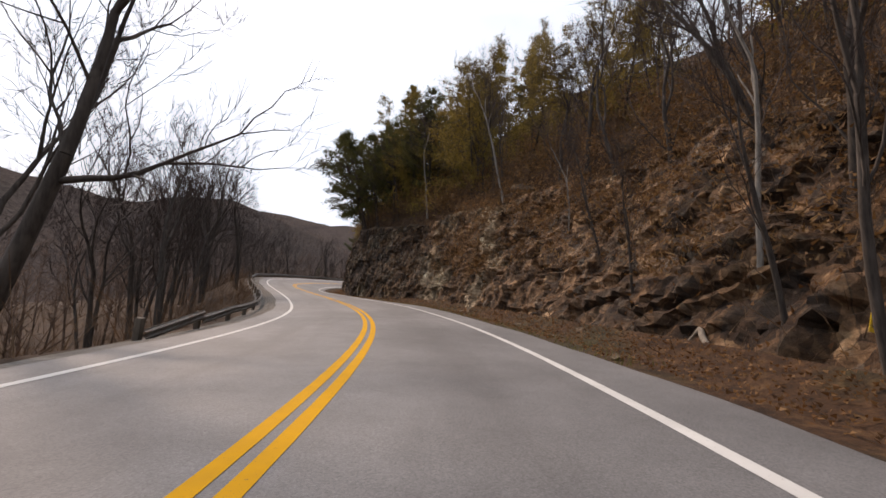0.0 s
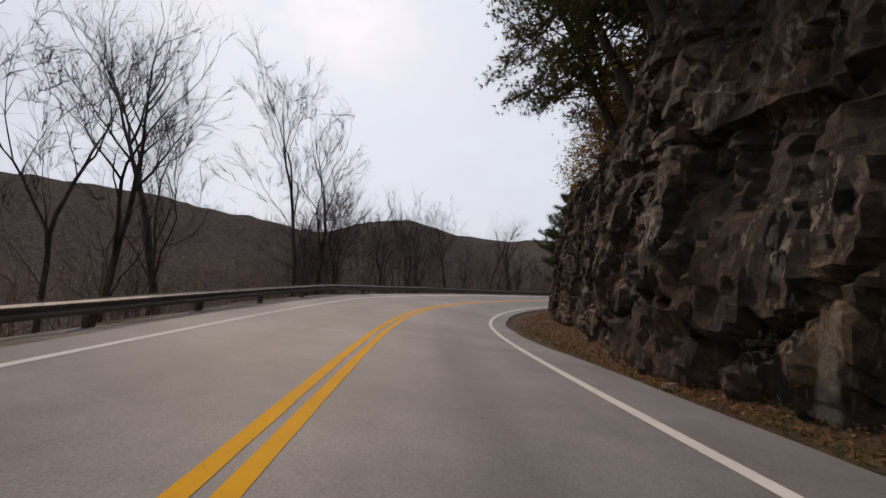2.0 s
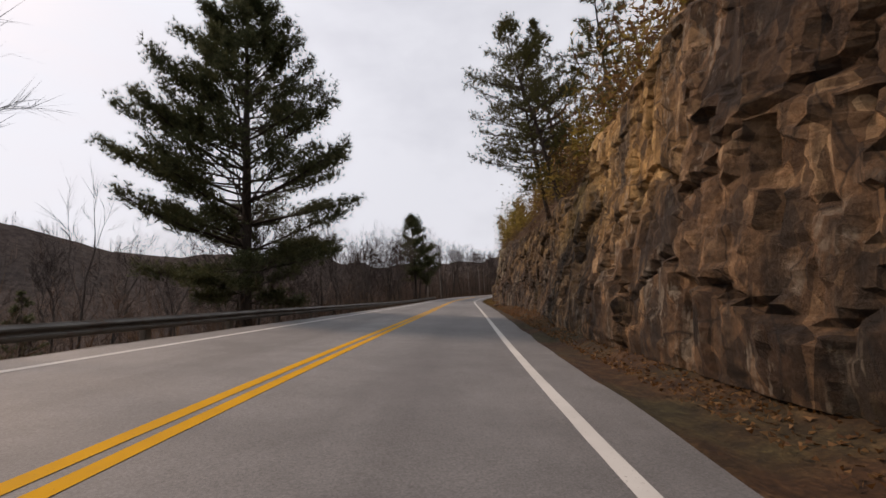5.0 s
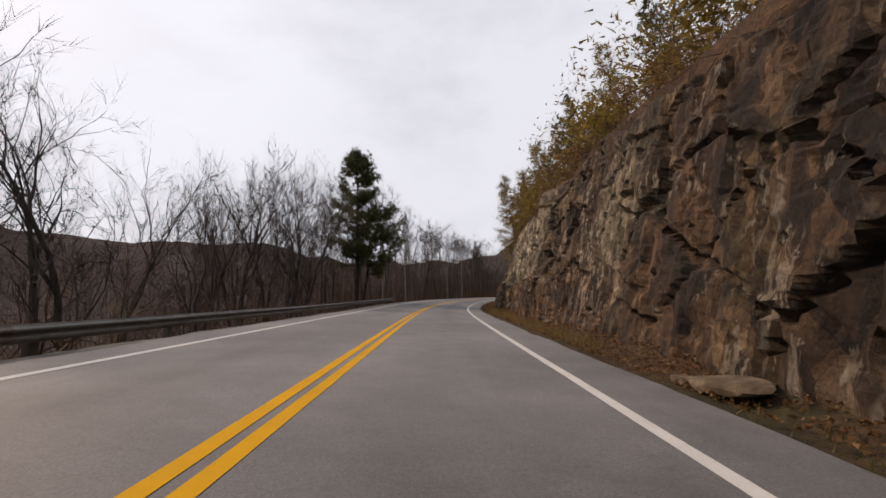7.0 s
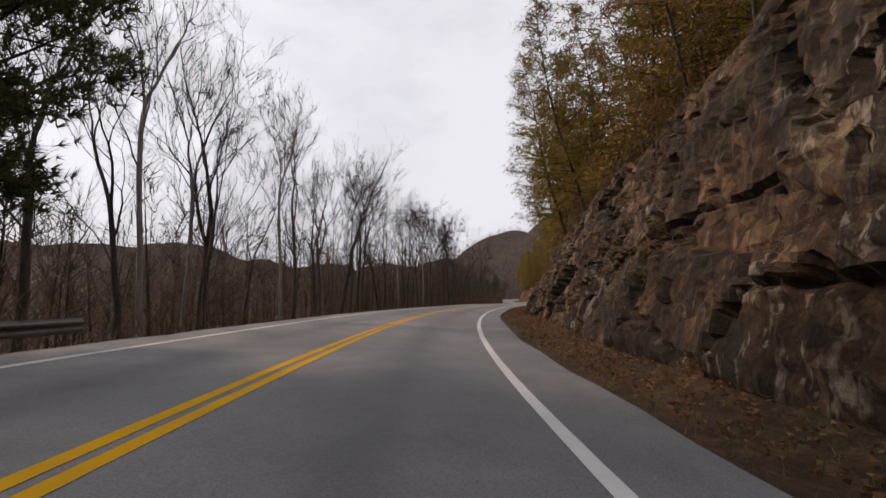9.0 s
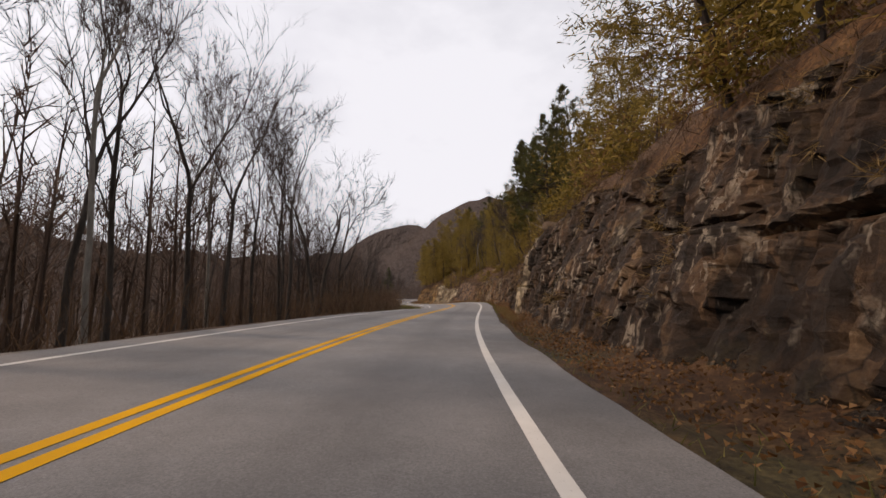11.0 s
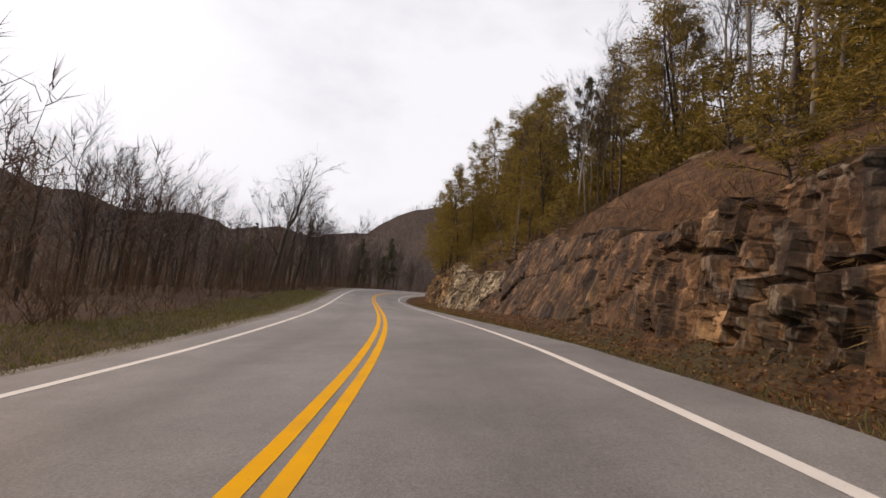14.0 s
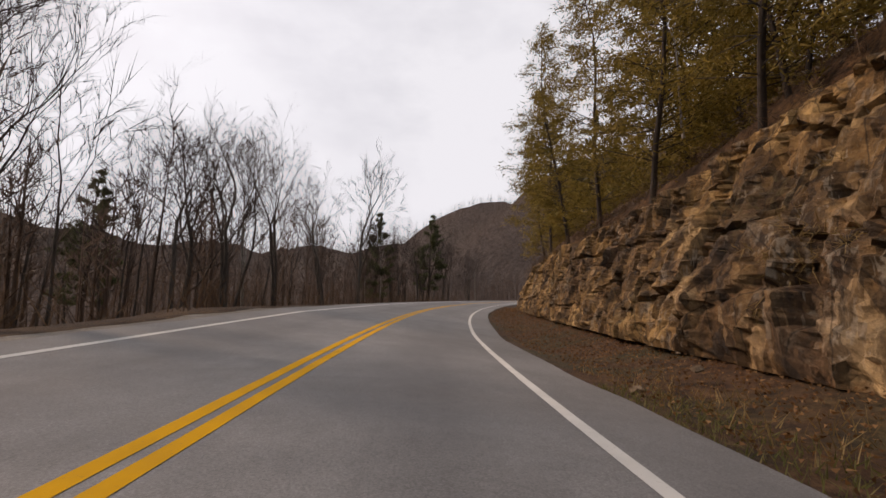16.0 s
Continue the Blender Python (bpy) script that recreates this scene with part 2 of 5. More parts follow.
    base = n.mix(n.calc("MULTIPLY", pale_edge, n.ramp(fine, (0.4, 0.0), (0.6, 1.0))), base, (0.34, 0.275, 0.20))
    # leaves and soil lie on the ledges
    nz = n.t.nodes.new("ShaderNodeSeparateXYZ")
    n.link(n.add("ShaderNodeNewGeometry").outputs["True Normal"], nz.inputs[0])
    litter = n.ramp(n.noise(9.0, 5.0, 0.7), (0.3, (0.040, 0.019, 0.009)), (0.55, (0.115, 0.058, 0.025)), (0.75, (0.22, 0.130, 0.062)))
    covered = n.calc("ADD", zone((0, 0.62), (9, 0.54), (14, 0.36), (22, 0.18), (42, 0.0), (299, 0.0), (303, 0.18), (316, 0.16), (320, 0.0)), nz.outputs["Z"])
    base = n.mix(n.ramp(n.calc("ADD", covered, n.calc("MULTIPLY", n.noise(1.2, 4.0), 0.5)), (1.06, 0.0), (1.24, 0.9)), base, litter)
    bump = n.mix(0.6, fine, n.mix(0.65, n.noise(2.2, 8.0, 0.75), chip))
    return n.done(base, 0.88, bump, 0.26, 1.0)


def soil_material(name="leaf-covered soil", tone=0.6):
    n = Nodes(name)
    big = n.noise(0.25, 4.0, 0.6)
    mid = n.noise(2.2, 6.0, 0.65)
    leaf = n.cells(16.0)
    fine = n.noise(24.0, 4.0, 0.7)
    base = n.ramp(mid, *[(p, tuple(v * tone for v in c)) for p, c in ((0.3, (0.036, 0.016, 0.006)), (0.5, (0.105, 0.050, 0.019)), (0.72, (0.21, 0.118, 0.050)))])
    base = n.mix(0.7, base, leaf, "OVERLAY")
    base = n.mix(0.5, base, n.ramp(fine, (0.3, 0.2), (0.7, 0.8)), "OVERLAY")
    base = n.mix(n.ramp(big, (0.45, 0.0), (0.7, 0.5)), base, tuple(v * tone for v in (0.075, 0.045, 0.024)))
    return n.done(base, 0.95, n.mix(0.5, n.noise(1.6, 6.0, 0.7), leaf), 0.12, 1.0)


def verge_material():
    n = Nodes("gravel, dead grass and leaves")
    uv = n.add("ShaderNodeTexCoord").outputs["UV"]
    big = n.noise(0.35, 4.0, 0.6)
    mid = n.noise(3.0, 6.0, 0.65)
    fine = n.noise(30.0, 4.0, 0.7)
    grit = n.cells(24.0)
    leaf = n.ramp(mid, (0.3, (0.024, 0.012, 0.006)), (0.52, (0.078, 0.038, 0.016)), (0.75, (0.17, 0.094, 0.042)))
    grass = n.ramp(mid, (0.3, (0.020, 0.017, 0.008)), (0.6, (0.062, 0.054, 0.022)), (0.8, (0.12, 0.096, 0.045)))
    base = n.mix(n.ramp(big, (0.45, 0.0), (0.62, 0.9)), leaf, grass)
    base = n.mix(0.45, base, grit, "SOFT_LIGHT")
    base = n.mix(0.5, base, n.ramp(fine, (0.3, 0.25), (0.7, 0.75)), "OVERLAY")
    base = n.mix(1.0, base, (0.72, 0.70, 0.68), "MULTIPLY")
    return n.done(base, 0.95, n.mix(0.5, fine, grit), 0.05, 0.8)


def gravel_material():
    n = Nodes("grey gravel shoulder")
    fine = n.noise(35.0, 4.0, 0.7)
    grit = n.cells(45.0)
    mid = n.noise(1.2, 5.0, 0.6)
    base = n.ramp(mid, (0.3, (0.095, 0.085, 0.072)), (0.7, (0.185, 0.17, 0.15)))
    base = n.mix(0.5, base, grit, "SOFT_LIGHT")
    base = n.mix(0.5, base, n.ramp(fine, (0.3, 0.25), (0.7, 0.75)), "OVERLAY")
    return n.done(base, 0.95, grit, 0.03, 0.8)


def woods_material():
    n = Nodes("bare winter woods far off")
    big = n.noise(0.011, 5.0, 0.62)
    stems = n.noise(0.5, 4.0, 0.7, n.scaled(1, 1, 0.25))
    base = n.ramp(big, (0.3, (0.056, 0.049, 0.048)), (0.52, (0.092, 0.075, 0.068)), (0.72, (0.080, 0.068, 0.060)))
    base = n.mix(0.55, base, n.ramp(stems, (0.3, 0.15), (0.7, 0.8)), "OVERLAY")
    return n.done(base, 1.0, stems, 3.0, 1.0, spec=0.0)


def bark_material(name, dark, light):
    n = Nodes(name)
    furrow = n.noise(9.0, 5.0, 0.65, n.scaled(1, 1, 0.18))
    patch = n.noise(0.8, 3.0)
    c = n.ramp(furrow, (0.3, dark), (0.7, light))
    c = n.mix(n.calc("MULTIPLY", n.by_object(), 0.45), c, tuple(v * 0.5 for v in dark))
    c = n.mix(n.ramp(patch, (0.55, 0.0), (0.7, 0.5)), c, tuple(min(1, v * 1.5) for v in light))
    return n.done(c, 0.95, furrow, 0.03, 0.7)


def foliage_material(name, *shades):
    n = Nodes(name)
    isl = n.by_island()
    c = n.ramp(isl, *[(i / max(1, len(shades) - 1), s) for i, s in enumerate(shades)])
    c = n.mix(n.calc("MULTIPLY", n.by_object(), 0.3), c, shades[0])
    n.done(c, 0.65, spec=0.25)
    thin = n.t.nodes.new("ShaderNodeBsdfTranslucent")
    both = n.t.nodes.new("ShaderNodeMixShader")
    both.inputs[0].default_value = 0.4
    n.link(c, thin.inputs["Color"])
    n.link(n.bsdf.outputs[0], both.inputs[1]).link(thin.outputs[0], both.inputs[2])
    n.link(both.outputs[0], n.t.nodes["Material Output"].inputs["Surface"])
    return n.mat


def steel_material():
    n = Nodes("weathered galvanised steel")
    rust = n.noise(2.5, 5.0, 0.7)
    streak = n.noise(1.0, 4.0, 0.6, n.scaled(0.8, 0.8, 5))
    c = n.ramp(streak, (0.3, (0.085, 0.078, 0.07)), (0.7, (0.19, 0.18, 0.165)))
    c = n.mix(n.ramp(rust, (0.52, 0.0), (0.68, 0.85)), c, (0.11, 0.06, 0.035))
    return n.done(c, 0.6, rust, 0.004, 0.4, metal=0.35)


ASPHALT = asphalt_material()
YELLOW = paint_material("worn yellow road paint", (0.60, 0.30, 0.001), ASPHALT)
WHITE = paint_material("worn white road paint", (0.56, 0.555, 0.53), ASPHALT)
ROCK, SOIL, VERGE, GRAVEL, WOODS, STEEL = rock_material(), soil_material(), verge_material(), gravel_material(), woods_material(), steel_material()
BARK = bark_material("grey-brown bark", (0.030, 0.024, 0.020), (0.105, 0.088, 0.075))
PALE_BARK = bark_material("pale bark", (0.14, 0.125, 0.105), (0.34, 0.315, 0.28))
PINE_BARK = bark_material("dark pine bark", (0.022, 0.017, 0.014), (0.075, 0.058, 0.047))
TWIG = bark_material("bare twigs", (0.045, 0.034, 0.030), (0.105, 0.082, 0.072))
NEEDLES = foliage_material("pine needles", (0.040, 0.048, 0.022), (0.085, 0.098, 0.044), (0.15, 0.155, 0.075))
HEMLOCK = foliage_material("hemlock sprays", (0.092, 0.068, 0.015), (0.215, 0.156, 0.030), (0.39, 0.275, 0.066))
# the hillside soil again, with the bank's shade put into a darker tone
SHADE_SOIL = soil_material("shaded woods floor", 0.4)
PINE_SPRAY = foliage_material("hill pine needles", (0.040, 0.043, 0.015), (0.085, 0.086, 0.027), (0.145, 0.135, 0.045))
BROWN_LEAF = foliage_material("dry brown leaves", (0.10, 0.050, 0.018), (0.18, 0.098, 0.038), (0.28, 0.175, 0.08))
BRUSH = foliage_material("dead brush and vines", (0.050, 0.029, 0.017), (0.105, 0.064, 0.038), (0.19, 0.130, 0.082))
WOODS_TWIG = foliage_material("bare woods twigs", (0.050, 0.035, 0.028), (0.105, 0.075, 0.060), (0.21, 0.160, 0.130))
GRASS = foliage_material("winter grass", (0.075, 0.080, 0.022), (0.14, 0.135, 0.042), (0.25, 0.20, 0.09))
FALLEN = foliage_material("fallen leaves", (0.070, 0.030, 0.010), (0.16, 0.076, 0.026), (0.31, 0.175, 0.075))
STRAW = foliage_material("dry straw", (0.11, 0.066, 0.022), (0.22, 0.145, 0.055), (0.36, 0.26, 0.12))
SIGN_YELLOW = paint_material("yellow sign paint", (0.75, 0.48, 0.03), None)
LOG = bark_material("bleached dead wood", (0.16, 0.13, 0.10), (0.36, 0.31, 0.25))


# road line: bend per metre every 10 m, grade every 30 m, bank every 20 m, all from -20 m on
BEND = [0.007566, 0.009446, 0.011283, 0.013018, 0.012770, 0.007027, -0.000757, -0.009733, -0.017697, -0.019468, -0.015767, -0.009860, -0.004091, -0.000310, 0.000373, 0.000203, 0.000127, -0.001045, -0.002340, -0.003925, -0.006311, -0.006526, -0.006441, -0.006236, -0.005409, -0.003874, -0.002135, -0.000773, 0.001069, 0.003954, 0.007917, 0.009999, 0.007545, 0.004102, 0.001440, -0.000439, -0.001853, -0.003327, -0.004941, -0.005905, -0.006134, -0.005835, -0.005269, -0.004561, -0.003799, -0.003048, -0.002351, -0.001733, -0.001207, -0.000775, -0.000434, -0.000176, 0.000012, 0.000140, 0.000220, 0.000263, 0.000280, 0.000277, 0.000263, 0.000241, 0.000216, 0.000190]
GRADE = [-0.04015, -0.04251, -0.02597, -0.00856, -0.00157, 0.00084, 0.00182, 0.01381, 0.01013, 0.00827, 0.00962, -0.00890, 0.00901, 0.01852, 0.01665, 0.01289, 0.01009, 0.00801, 0.00650, 0.00546, 0.00480, 0.00448]
BANK = [-0.0833, -0.0867, -0.0882, 0.0108, 0.1151, 0.0985, 0.0690, 0.0532, 0.0363, 0.0316, 0.0497, 0.0369, 0.0172, 0.0156, -0.0223, -0.1009, -0.0962, -0.0352, 0.0399, 0.1244, 0.0978, 0.0702, 0.0507, 0.0364, 0.0262, 0.0189, 0.0138, 0.0101, 0.0076, 0.0059, 0.0049, 0.0044]

S_MIN, S_MAX, DS = -160.0, 660.0, 0.5
SS = np.arange(S_MIN, S_MAX + DS, DS)
_k = np.interp(SS, -20 + 10.0 * np.arange(len(BEND)), BEND)
_g = np.interp(SS, -20 + 30.0 * np.arange(len(GRADE)), GRADE)
BK = np.interp(SS, -20 + 20.0 * np.arange(len(BANK)), BANK)


def summed(a):
    return np.concatenate([[0], np.cumsum((a[1:] + a[:-1]) / 2 * DS)])


TH = summed(_k)
i0 = int(round((-20 - S_MIN) / DS))
TH -= TH[i0]
RX, RY, RZ = summed(-np.sin(TH)), summed(np.cos(TH)), summed(_g)
RX, RY, RZ = RX - RX[i0], RY - RY[i0], RZ - RZ[i0]


def place(s, lat, up=0.0, banked=1.0):
    """World places from metres along the road, metres to the right of its middle and metres above its surface."""
    s = np.asarray(s, float)
    x, y, z, th, e = (np.interp(s, SS, a) for a in (RX, RY, RZ, TH, BK))
    lat = np.asarray(lat, float)
    fall = e * np.clip(lat, -6, 6) * banked
    return np.stack(np.broadcast_arrays(x + lat * np.cos(th), y + lat * np.sin(th), z - fall + up), -1)


def turn_at(s):
    return float(np.interp(s, SS, TH))


# ---- noise on arrays ----
def rnd(ix, iy, iz=0, seed=0):
    h = (ix.astype(np.int64) * 374761393 + iy.astype(np.int64) * 668265263 + np.asarray(iz).astype(np.int64) * 2147483647 + seed * 974634777) & 0xFFFFFFFF
    h = ((h ^ (h >> 13)) * 1274126177) & 0xFFFFFFFF
    h = ((h ^ (h >> 16)) * 2246822519) & 0xFFFFFFFF
    return ((h ^ (h >> 15)) & 0xFFFFFF) / float(0xFFFFFF)


def smooth_noise(x, y, seed=0):
    ix, iy = np.floor(x), np.floor(y)
    fx, fy = x - ix, y - iy
    fx, fy = fx * fx * (3 - 2 * fx), fy * fy * (3 - 2 * fy)
    a, b = rnd(ix, iy, 0, seed), rnd(ix + 1, iy, 0, seed)
    c, d = rnd(ix, iy + 1, 0, seed), rnd(ix + 1, iy + 1, 0, seed)
    return (a + (b - a) * fx) * (1 - fy) + (c + (d - c) * fx) * fy - 0.5


def fractal(x, y, seed=0, octaves=4):
    out, w = 0, 1.0
    for k in range(octaves):
        out = out + w * smooth_noise(x * 2**k, y * 2**k, seed + k)
        w *= 0.5
    return out


def blocks(x, y, seed=0):
    """Cells of broken rock: for each point its cell's random height, two random tilts and how near the cell's border it is."""
    ix, iy = np.floor(x), np.floor(y)
    best = np.full(x.shape, 9.0)
    second = np.full(x.shape, 9.0)
    out = [np.zeros(x.shape) for _ in range(3)]
    dx0, dy0 = np.zeros(x.shape), np.zeros(x.shape)
    for ox in (-1, 0, 1):
        for oy in (-1, 0, 1):
            cx, cy = ix + ox, iy + oy
            px, py = cx + 0.5 + 0.9 * (rnd(cx, cy, 1, seed) - 0.5), cy + 0.5 + 0.7 * (rnd(cx, cy, 2, seed) - 0.5)
            d = (np.abs(x - px) + np.abs(y - py)) * 0.25 + np.hypot(x - px, y - py) * 0.65
            nearer = d < best
            second = np.where(nearer, best, np.minimum(second, d))
            best = np.where(nearer, d, best)
            for k in range(3):
                out[k] = np.where(nearer, rnd(cx, cy, 3 + k, seed), out[k])
            dx0, dy0 = np.where(nearer, x - px, dx0), np.where(nearer, y - py, dy0)
    return out[0] - 0.5, (out[1] - 0.5) * dx0 + (out[2] - 0.5) * dy0, second - best


# ---- mesh helpers ----
def grid_mesh(name, pts, mat, uv=None, smooth=False):
    """A sheet from an array of points, rows by columns."""
    n, m = pts.shape[:2]
    me = bpy.data.meshes.new(name)
    q = np.arange(n * m).reshape(n, m)
    faces = np.stack([q[:-1, :-1], q[:-1, 1:], q[1:, 1:], q[1:, :-1]], -1).reshape(-1, 4)
    me.vertices.add(n * m)
    me.vertices.foreach_set("co", np.ascontiguousarray(pts, dtype=np.float32).ravel())
    me.loops.add(len(faces) * 4)
    me.loops.foreach_set("vertex_index", faces.astype(np.int32).ravel())
    me.polygons.add(len(faces))
    me.polygons.foreach_set("loop_start", np.arange(0, len(faces) * 4, 4, dtype=np.int32))
    me.polygons.foreach_set("use_smooth", np.full(len(faces), smooth))
    if uv is not None:
        lay = me.uv_layers.new(name="UVMap")
        lay.data.foreach_set("uv", np.ascontiguousarray(uv.reshape(-1, 2)[faces.ravel()], dtype=np.float32).ravel())
    me.update(calc_edges=True)
    me.validate()
    me.materials.append(mat)
    return me


def soup(name, verts, faces, mat, smooth=False):
    me = bpy.data.meshes.new(name)
    me.from_pydata([tuple(v) for v in verts] if not isinstance(verts, np.ndarray) else verts.tolist(), [], faces if isinstance(faces, list) else faces.tolist())
    me.materials.append(mat)
    if smooth:
        me.polygons.foreach_set("use_smooth", np.full(len(me.polygons), True))
    me.update()
    return me


def child(name, me, parent, label=""):
    ob = new(name, me)
    ob.parent = parent
    return tagged(ob, label)


def part(name, bm, material, parent, label="", smooth=False):
    me = bpy.data.meshes.new(name)
    bm.to_mesh(me)
    bm.free()
    me.materials.append(material)
    if smooth:
        me.polygons.foreach_set("use_smooth", np.full(len(me.polygons), True))
    return child(name, me, parent, label)


# ---- the lie of the land ----
def knots(s, *pairs):
    return np.interp(s, [p[0] for p in pairs], [p[1] for p in pairs])


def rock_height(s):
    return knots(s, (-160, 8), (-20, 8.5), (0, 9), (14, 9), (24, 8), (48, 8), (65, 8), (82, 8.5), (100, 6.5), (112, 5.2), (130, 5.4), (142, 6.2), (155, 7.4), (165, 7.2), (178, 7), (190, 6),
                 (205, 4.9), (225, 4.6), (244.5, 5.4), (254.5, 4.8), (261.5, 3.6), (272, 3.6), (286, 4.0), (294, 3.5), (302, 3.8), (308, 5.0), (317, 5.0), (323, 3.4), (337.5, 4.2), (350, 6.2), (357, 5.4), (370, 4.6), (402.5, 3.5), (660, 3))


def rock_foot(s):
    return knots(s, (-160, 6), (0, 5.9), (14, 5.5), (20, 5.3), (32, 5.4), (45, 5.0), (52, 6.4), (58, 6.9), (66, 6.3), (76, 6.0), (86, 5.6), (110, 5.3), (130, 5.9), (137, 5.4), (145, 5.6), (152, 6.0), (158, 5.8), (163, 6.4), (170, 6.6),
                 (178, 5.8), (190, 6.0), (212, 6.0), (242.5, 5.8), (252.5, 5.7), (260.5, 6.0), (270, 5.3), (292.5, 5.1), (298, 5.5), (308.5, 5.5), (320.5, 6.2), (332.5, 7.2), (352.5, 7.9), (374.5, 7.6), (392.5, 6.6), (660, 7)) + 0.4 * smooth_noise(s / 7.0, s * 0 + 3.3, 5)


def rock_lean(s):
    return knots(s, (-160, 0.75), (10, 0.75), (26, 0.34), (48, 0.14), (95, 0.16), (112, 0.26), (150, 0.22), (172, 0.25), (186, 0.45), (215, 0.5), (242, 0.28), (256, 0.25), (264, 0.24), (298, 0.26), (308, 0.42), (318, 0.42), (332, 0.4), (352, 0.4), (660, 0.5))


def hill_slope(s):
    return knots(s, (-160, 0.8), (20, 0.85), (60, 0.9), (110, 0.75), (150, 0.85), (200, 0.8), (252.5, 0.75), (302.5, 0.62), (352.5, 0.7), (660, 0.7))


def hill(s, lat):
    """Height of the slope above the rock."""
    h, d = rock_height(s), lat - rock_foot(s) - rock_lean(s) * rock_height(s)
    near = h + hill_slope(s) * np.clip(d, -3, 26) + 0.45 * np.clip(d - 26, 0, 110)
    return near + 1.1 * fractal(s / 9.0, lat / 9.0, 21) * np.clip(d / 4, 0, 1)


def bank(s, lat):
    """Height of the ground beyond the left edge of the road."""
    d = np.clip(-lat - 5.4, 0, 400)
    steep = knots(s, (-20, 0.5), (10, 1), (190, 1), (225, 0.35), (262, 0.25), (278, 0.0), (330, 0.0), (360, 0.3), (660, 0.3))
    t = np.clip(d / 11.0, 0, 1)
    drop = -0.18 - steep * (4.2 * t * t * (3 - 2 * t) + 0.1 * np.clip(d, 0, 50)) - (1 - steep) * (0.05 * np.clip(d - 3, 0, 60))
    return drop + 0.5 * fractal(s / 6.0, lat / 6.0, 31) * np.clip(d / 3, 0, 1)


PEAKS = [(-337, 170, 45, 110), (-300, 270, 36, 90), (-215, 330, 44, 62), (-285, 420, 47, 80), (-219, 477, 14, 60), (-175, 560, 18, 60), (-110, 640, 56, 65), (-60, 675, 48, 65), (5, 690, 46, 65), (90, 710, 46, 75),
         (-400, 40, 50, 130), (-380, -140, 62, 150), (-600, 1150, 120, 300), (-780, 350, 104, 260), (-350, 1090, 100, 230), (100, -500, 70, 200),
         (175, 735, 58, 70), (225, 668, 90, 68), (275, 590, 110, 75), (300, 480, 120, 80), (320, 350, 104, 90), (195, 150, 98, 110), (160, 0, 92, 110), (160, -150, 92, 130), (700, 500, 150, 300)]


def stretch(n, reach, fine):
    u = np.linspace(-1, 1, n)
    k = 1.0
    for _ in range(60):
        k = np.arcsinh(reach / (fine * n / 2 / k))
    return np.sinh(u * k) * reach / np.sinh(k)


gx, gy = 10 + stretch(200, 4200, 4.4), 190 + stretch(230, 4200, 4.4)
GX, GY = np.meshgrid(gx, gy, indexing="ij")
near_i = np.arange(0, int((445 - S_MIN) / DS), 8)
dist, pick = np.full(GX.shape, 1e9), np.zeros(GX.shape, int)
for i in near_i:
    d = np.hypot(GX - RX[i], GY - RY[i])
    pick = np.where(d < dist, i, pick)
    dist = np.minimum(dist, d)
side = (GX - RX[pick]) * np.cos(TH[pick]) + (GY - RY[pick]) * np.sin(TH[pick])
LAT = np.where(side > 0, dist, -dist)
S_AT = SS[pick]
z_right = hill(S_AT, np.clip(LAT, 6, 140))
z_left = bank(S_AT, LAT) - 4 * np.clip((-LAT - 40) / 30, 0, 1)
GZ = RZ[pick] + np.where(LAT > 0, z_right, z_left)
mount = np.zeros(GX.shape)
for px, py, ph, pr in PEAKS:
    mount = np.maximum(mount, ph * np.exp(-((GX - px) ** 2 + (GY - py) ** 2) / (2 * pr * pr) * 1.0))
far_w = np.clip((np.abs(LAT) - 60) / 120, 0, 1)
rough = fractal(GX / 130, GY / 130, 41, 5) * 12 + fractal(GX / 14, GY / 14, 47, 3) * 4
GZ = GZ * (1 - far_w) + far_w * np.where(LAT > 0, np.maximum(mount, np.minimum(GZ, 60)), np.maximum(mount - 3, -12)) + far_w * rough
under = RZ[pick] + np.where(LAT > 0, hill(S_AT, np.clip(LAT - 9, 6, 140)) * (LAT > 13), z_left) - 4.0
GZ = np.where(np.abs(LAT) < 31, under - 2.0 * (np.abs(LAT) < 13), GZ)
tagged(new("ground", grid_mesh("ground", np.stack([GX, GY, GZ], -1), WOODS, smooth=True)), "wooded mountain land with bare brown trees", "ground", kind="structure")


def far_ridge():
    """A mountain ridge some kilometres off, blue with distance."""
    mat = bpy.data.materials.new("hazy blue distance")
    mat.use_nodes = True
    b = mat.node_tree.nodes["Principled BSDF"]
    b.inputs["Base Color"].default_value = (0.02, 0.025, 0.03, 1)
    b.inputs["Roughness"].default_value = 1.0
    # the haze is put in as an even blue glow
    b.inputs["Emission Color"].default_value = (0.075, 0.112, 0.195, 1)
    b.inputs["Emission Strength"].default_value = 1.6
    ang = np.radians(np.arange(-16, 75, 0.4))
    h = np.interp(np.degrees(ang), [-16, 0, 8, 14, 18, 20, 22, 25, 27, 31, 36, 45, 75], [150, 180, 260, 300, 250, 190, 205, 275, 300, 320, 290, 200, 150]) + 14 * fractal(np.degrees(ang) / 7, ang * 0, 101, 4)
    cols = []
    for f in np.linspace(0, 1, 9):
        d = 3300 - 700 * (1 - f)
        cols.append(np.stack([-np.sin(ang) * d, 170 + np.cos(ang) * d, -60 + (h + 60) * f ** 1.3], 1))
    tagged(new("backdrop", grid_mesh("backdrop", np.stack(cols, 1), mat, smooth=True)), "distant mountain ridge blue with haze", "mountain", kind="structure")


far_ridge()


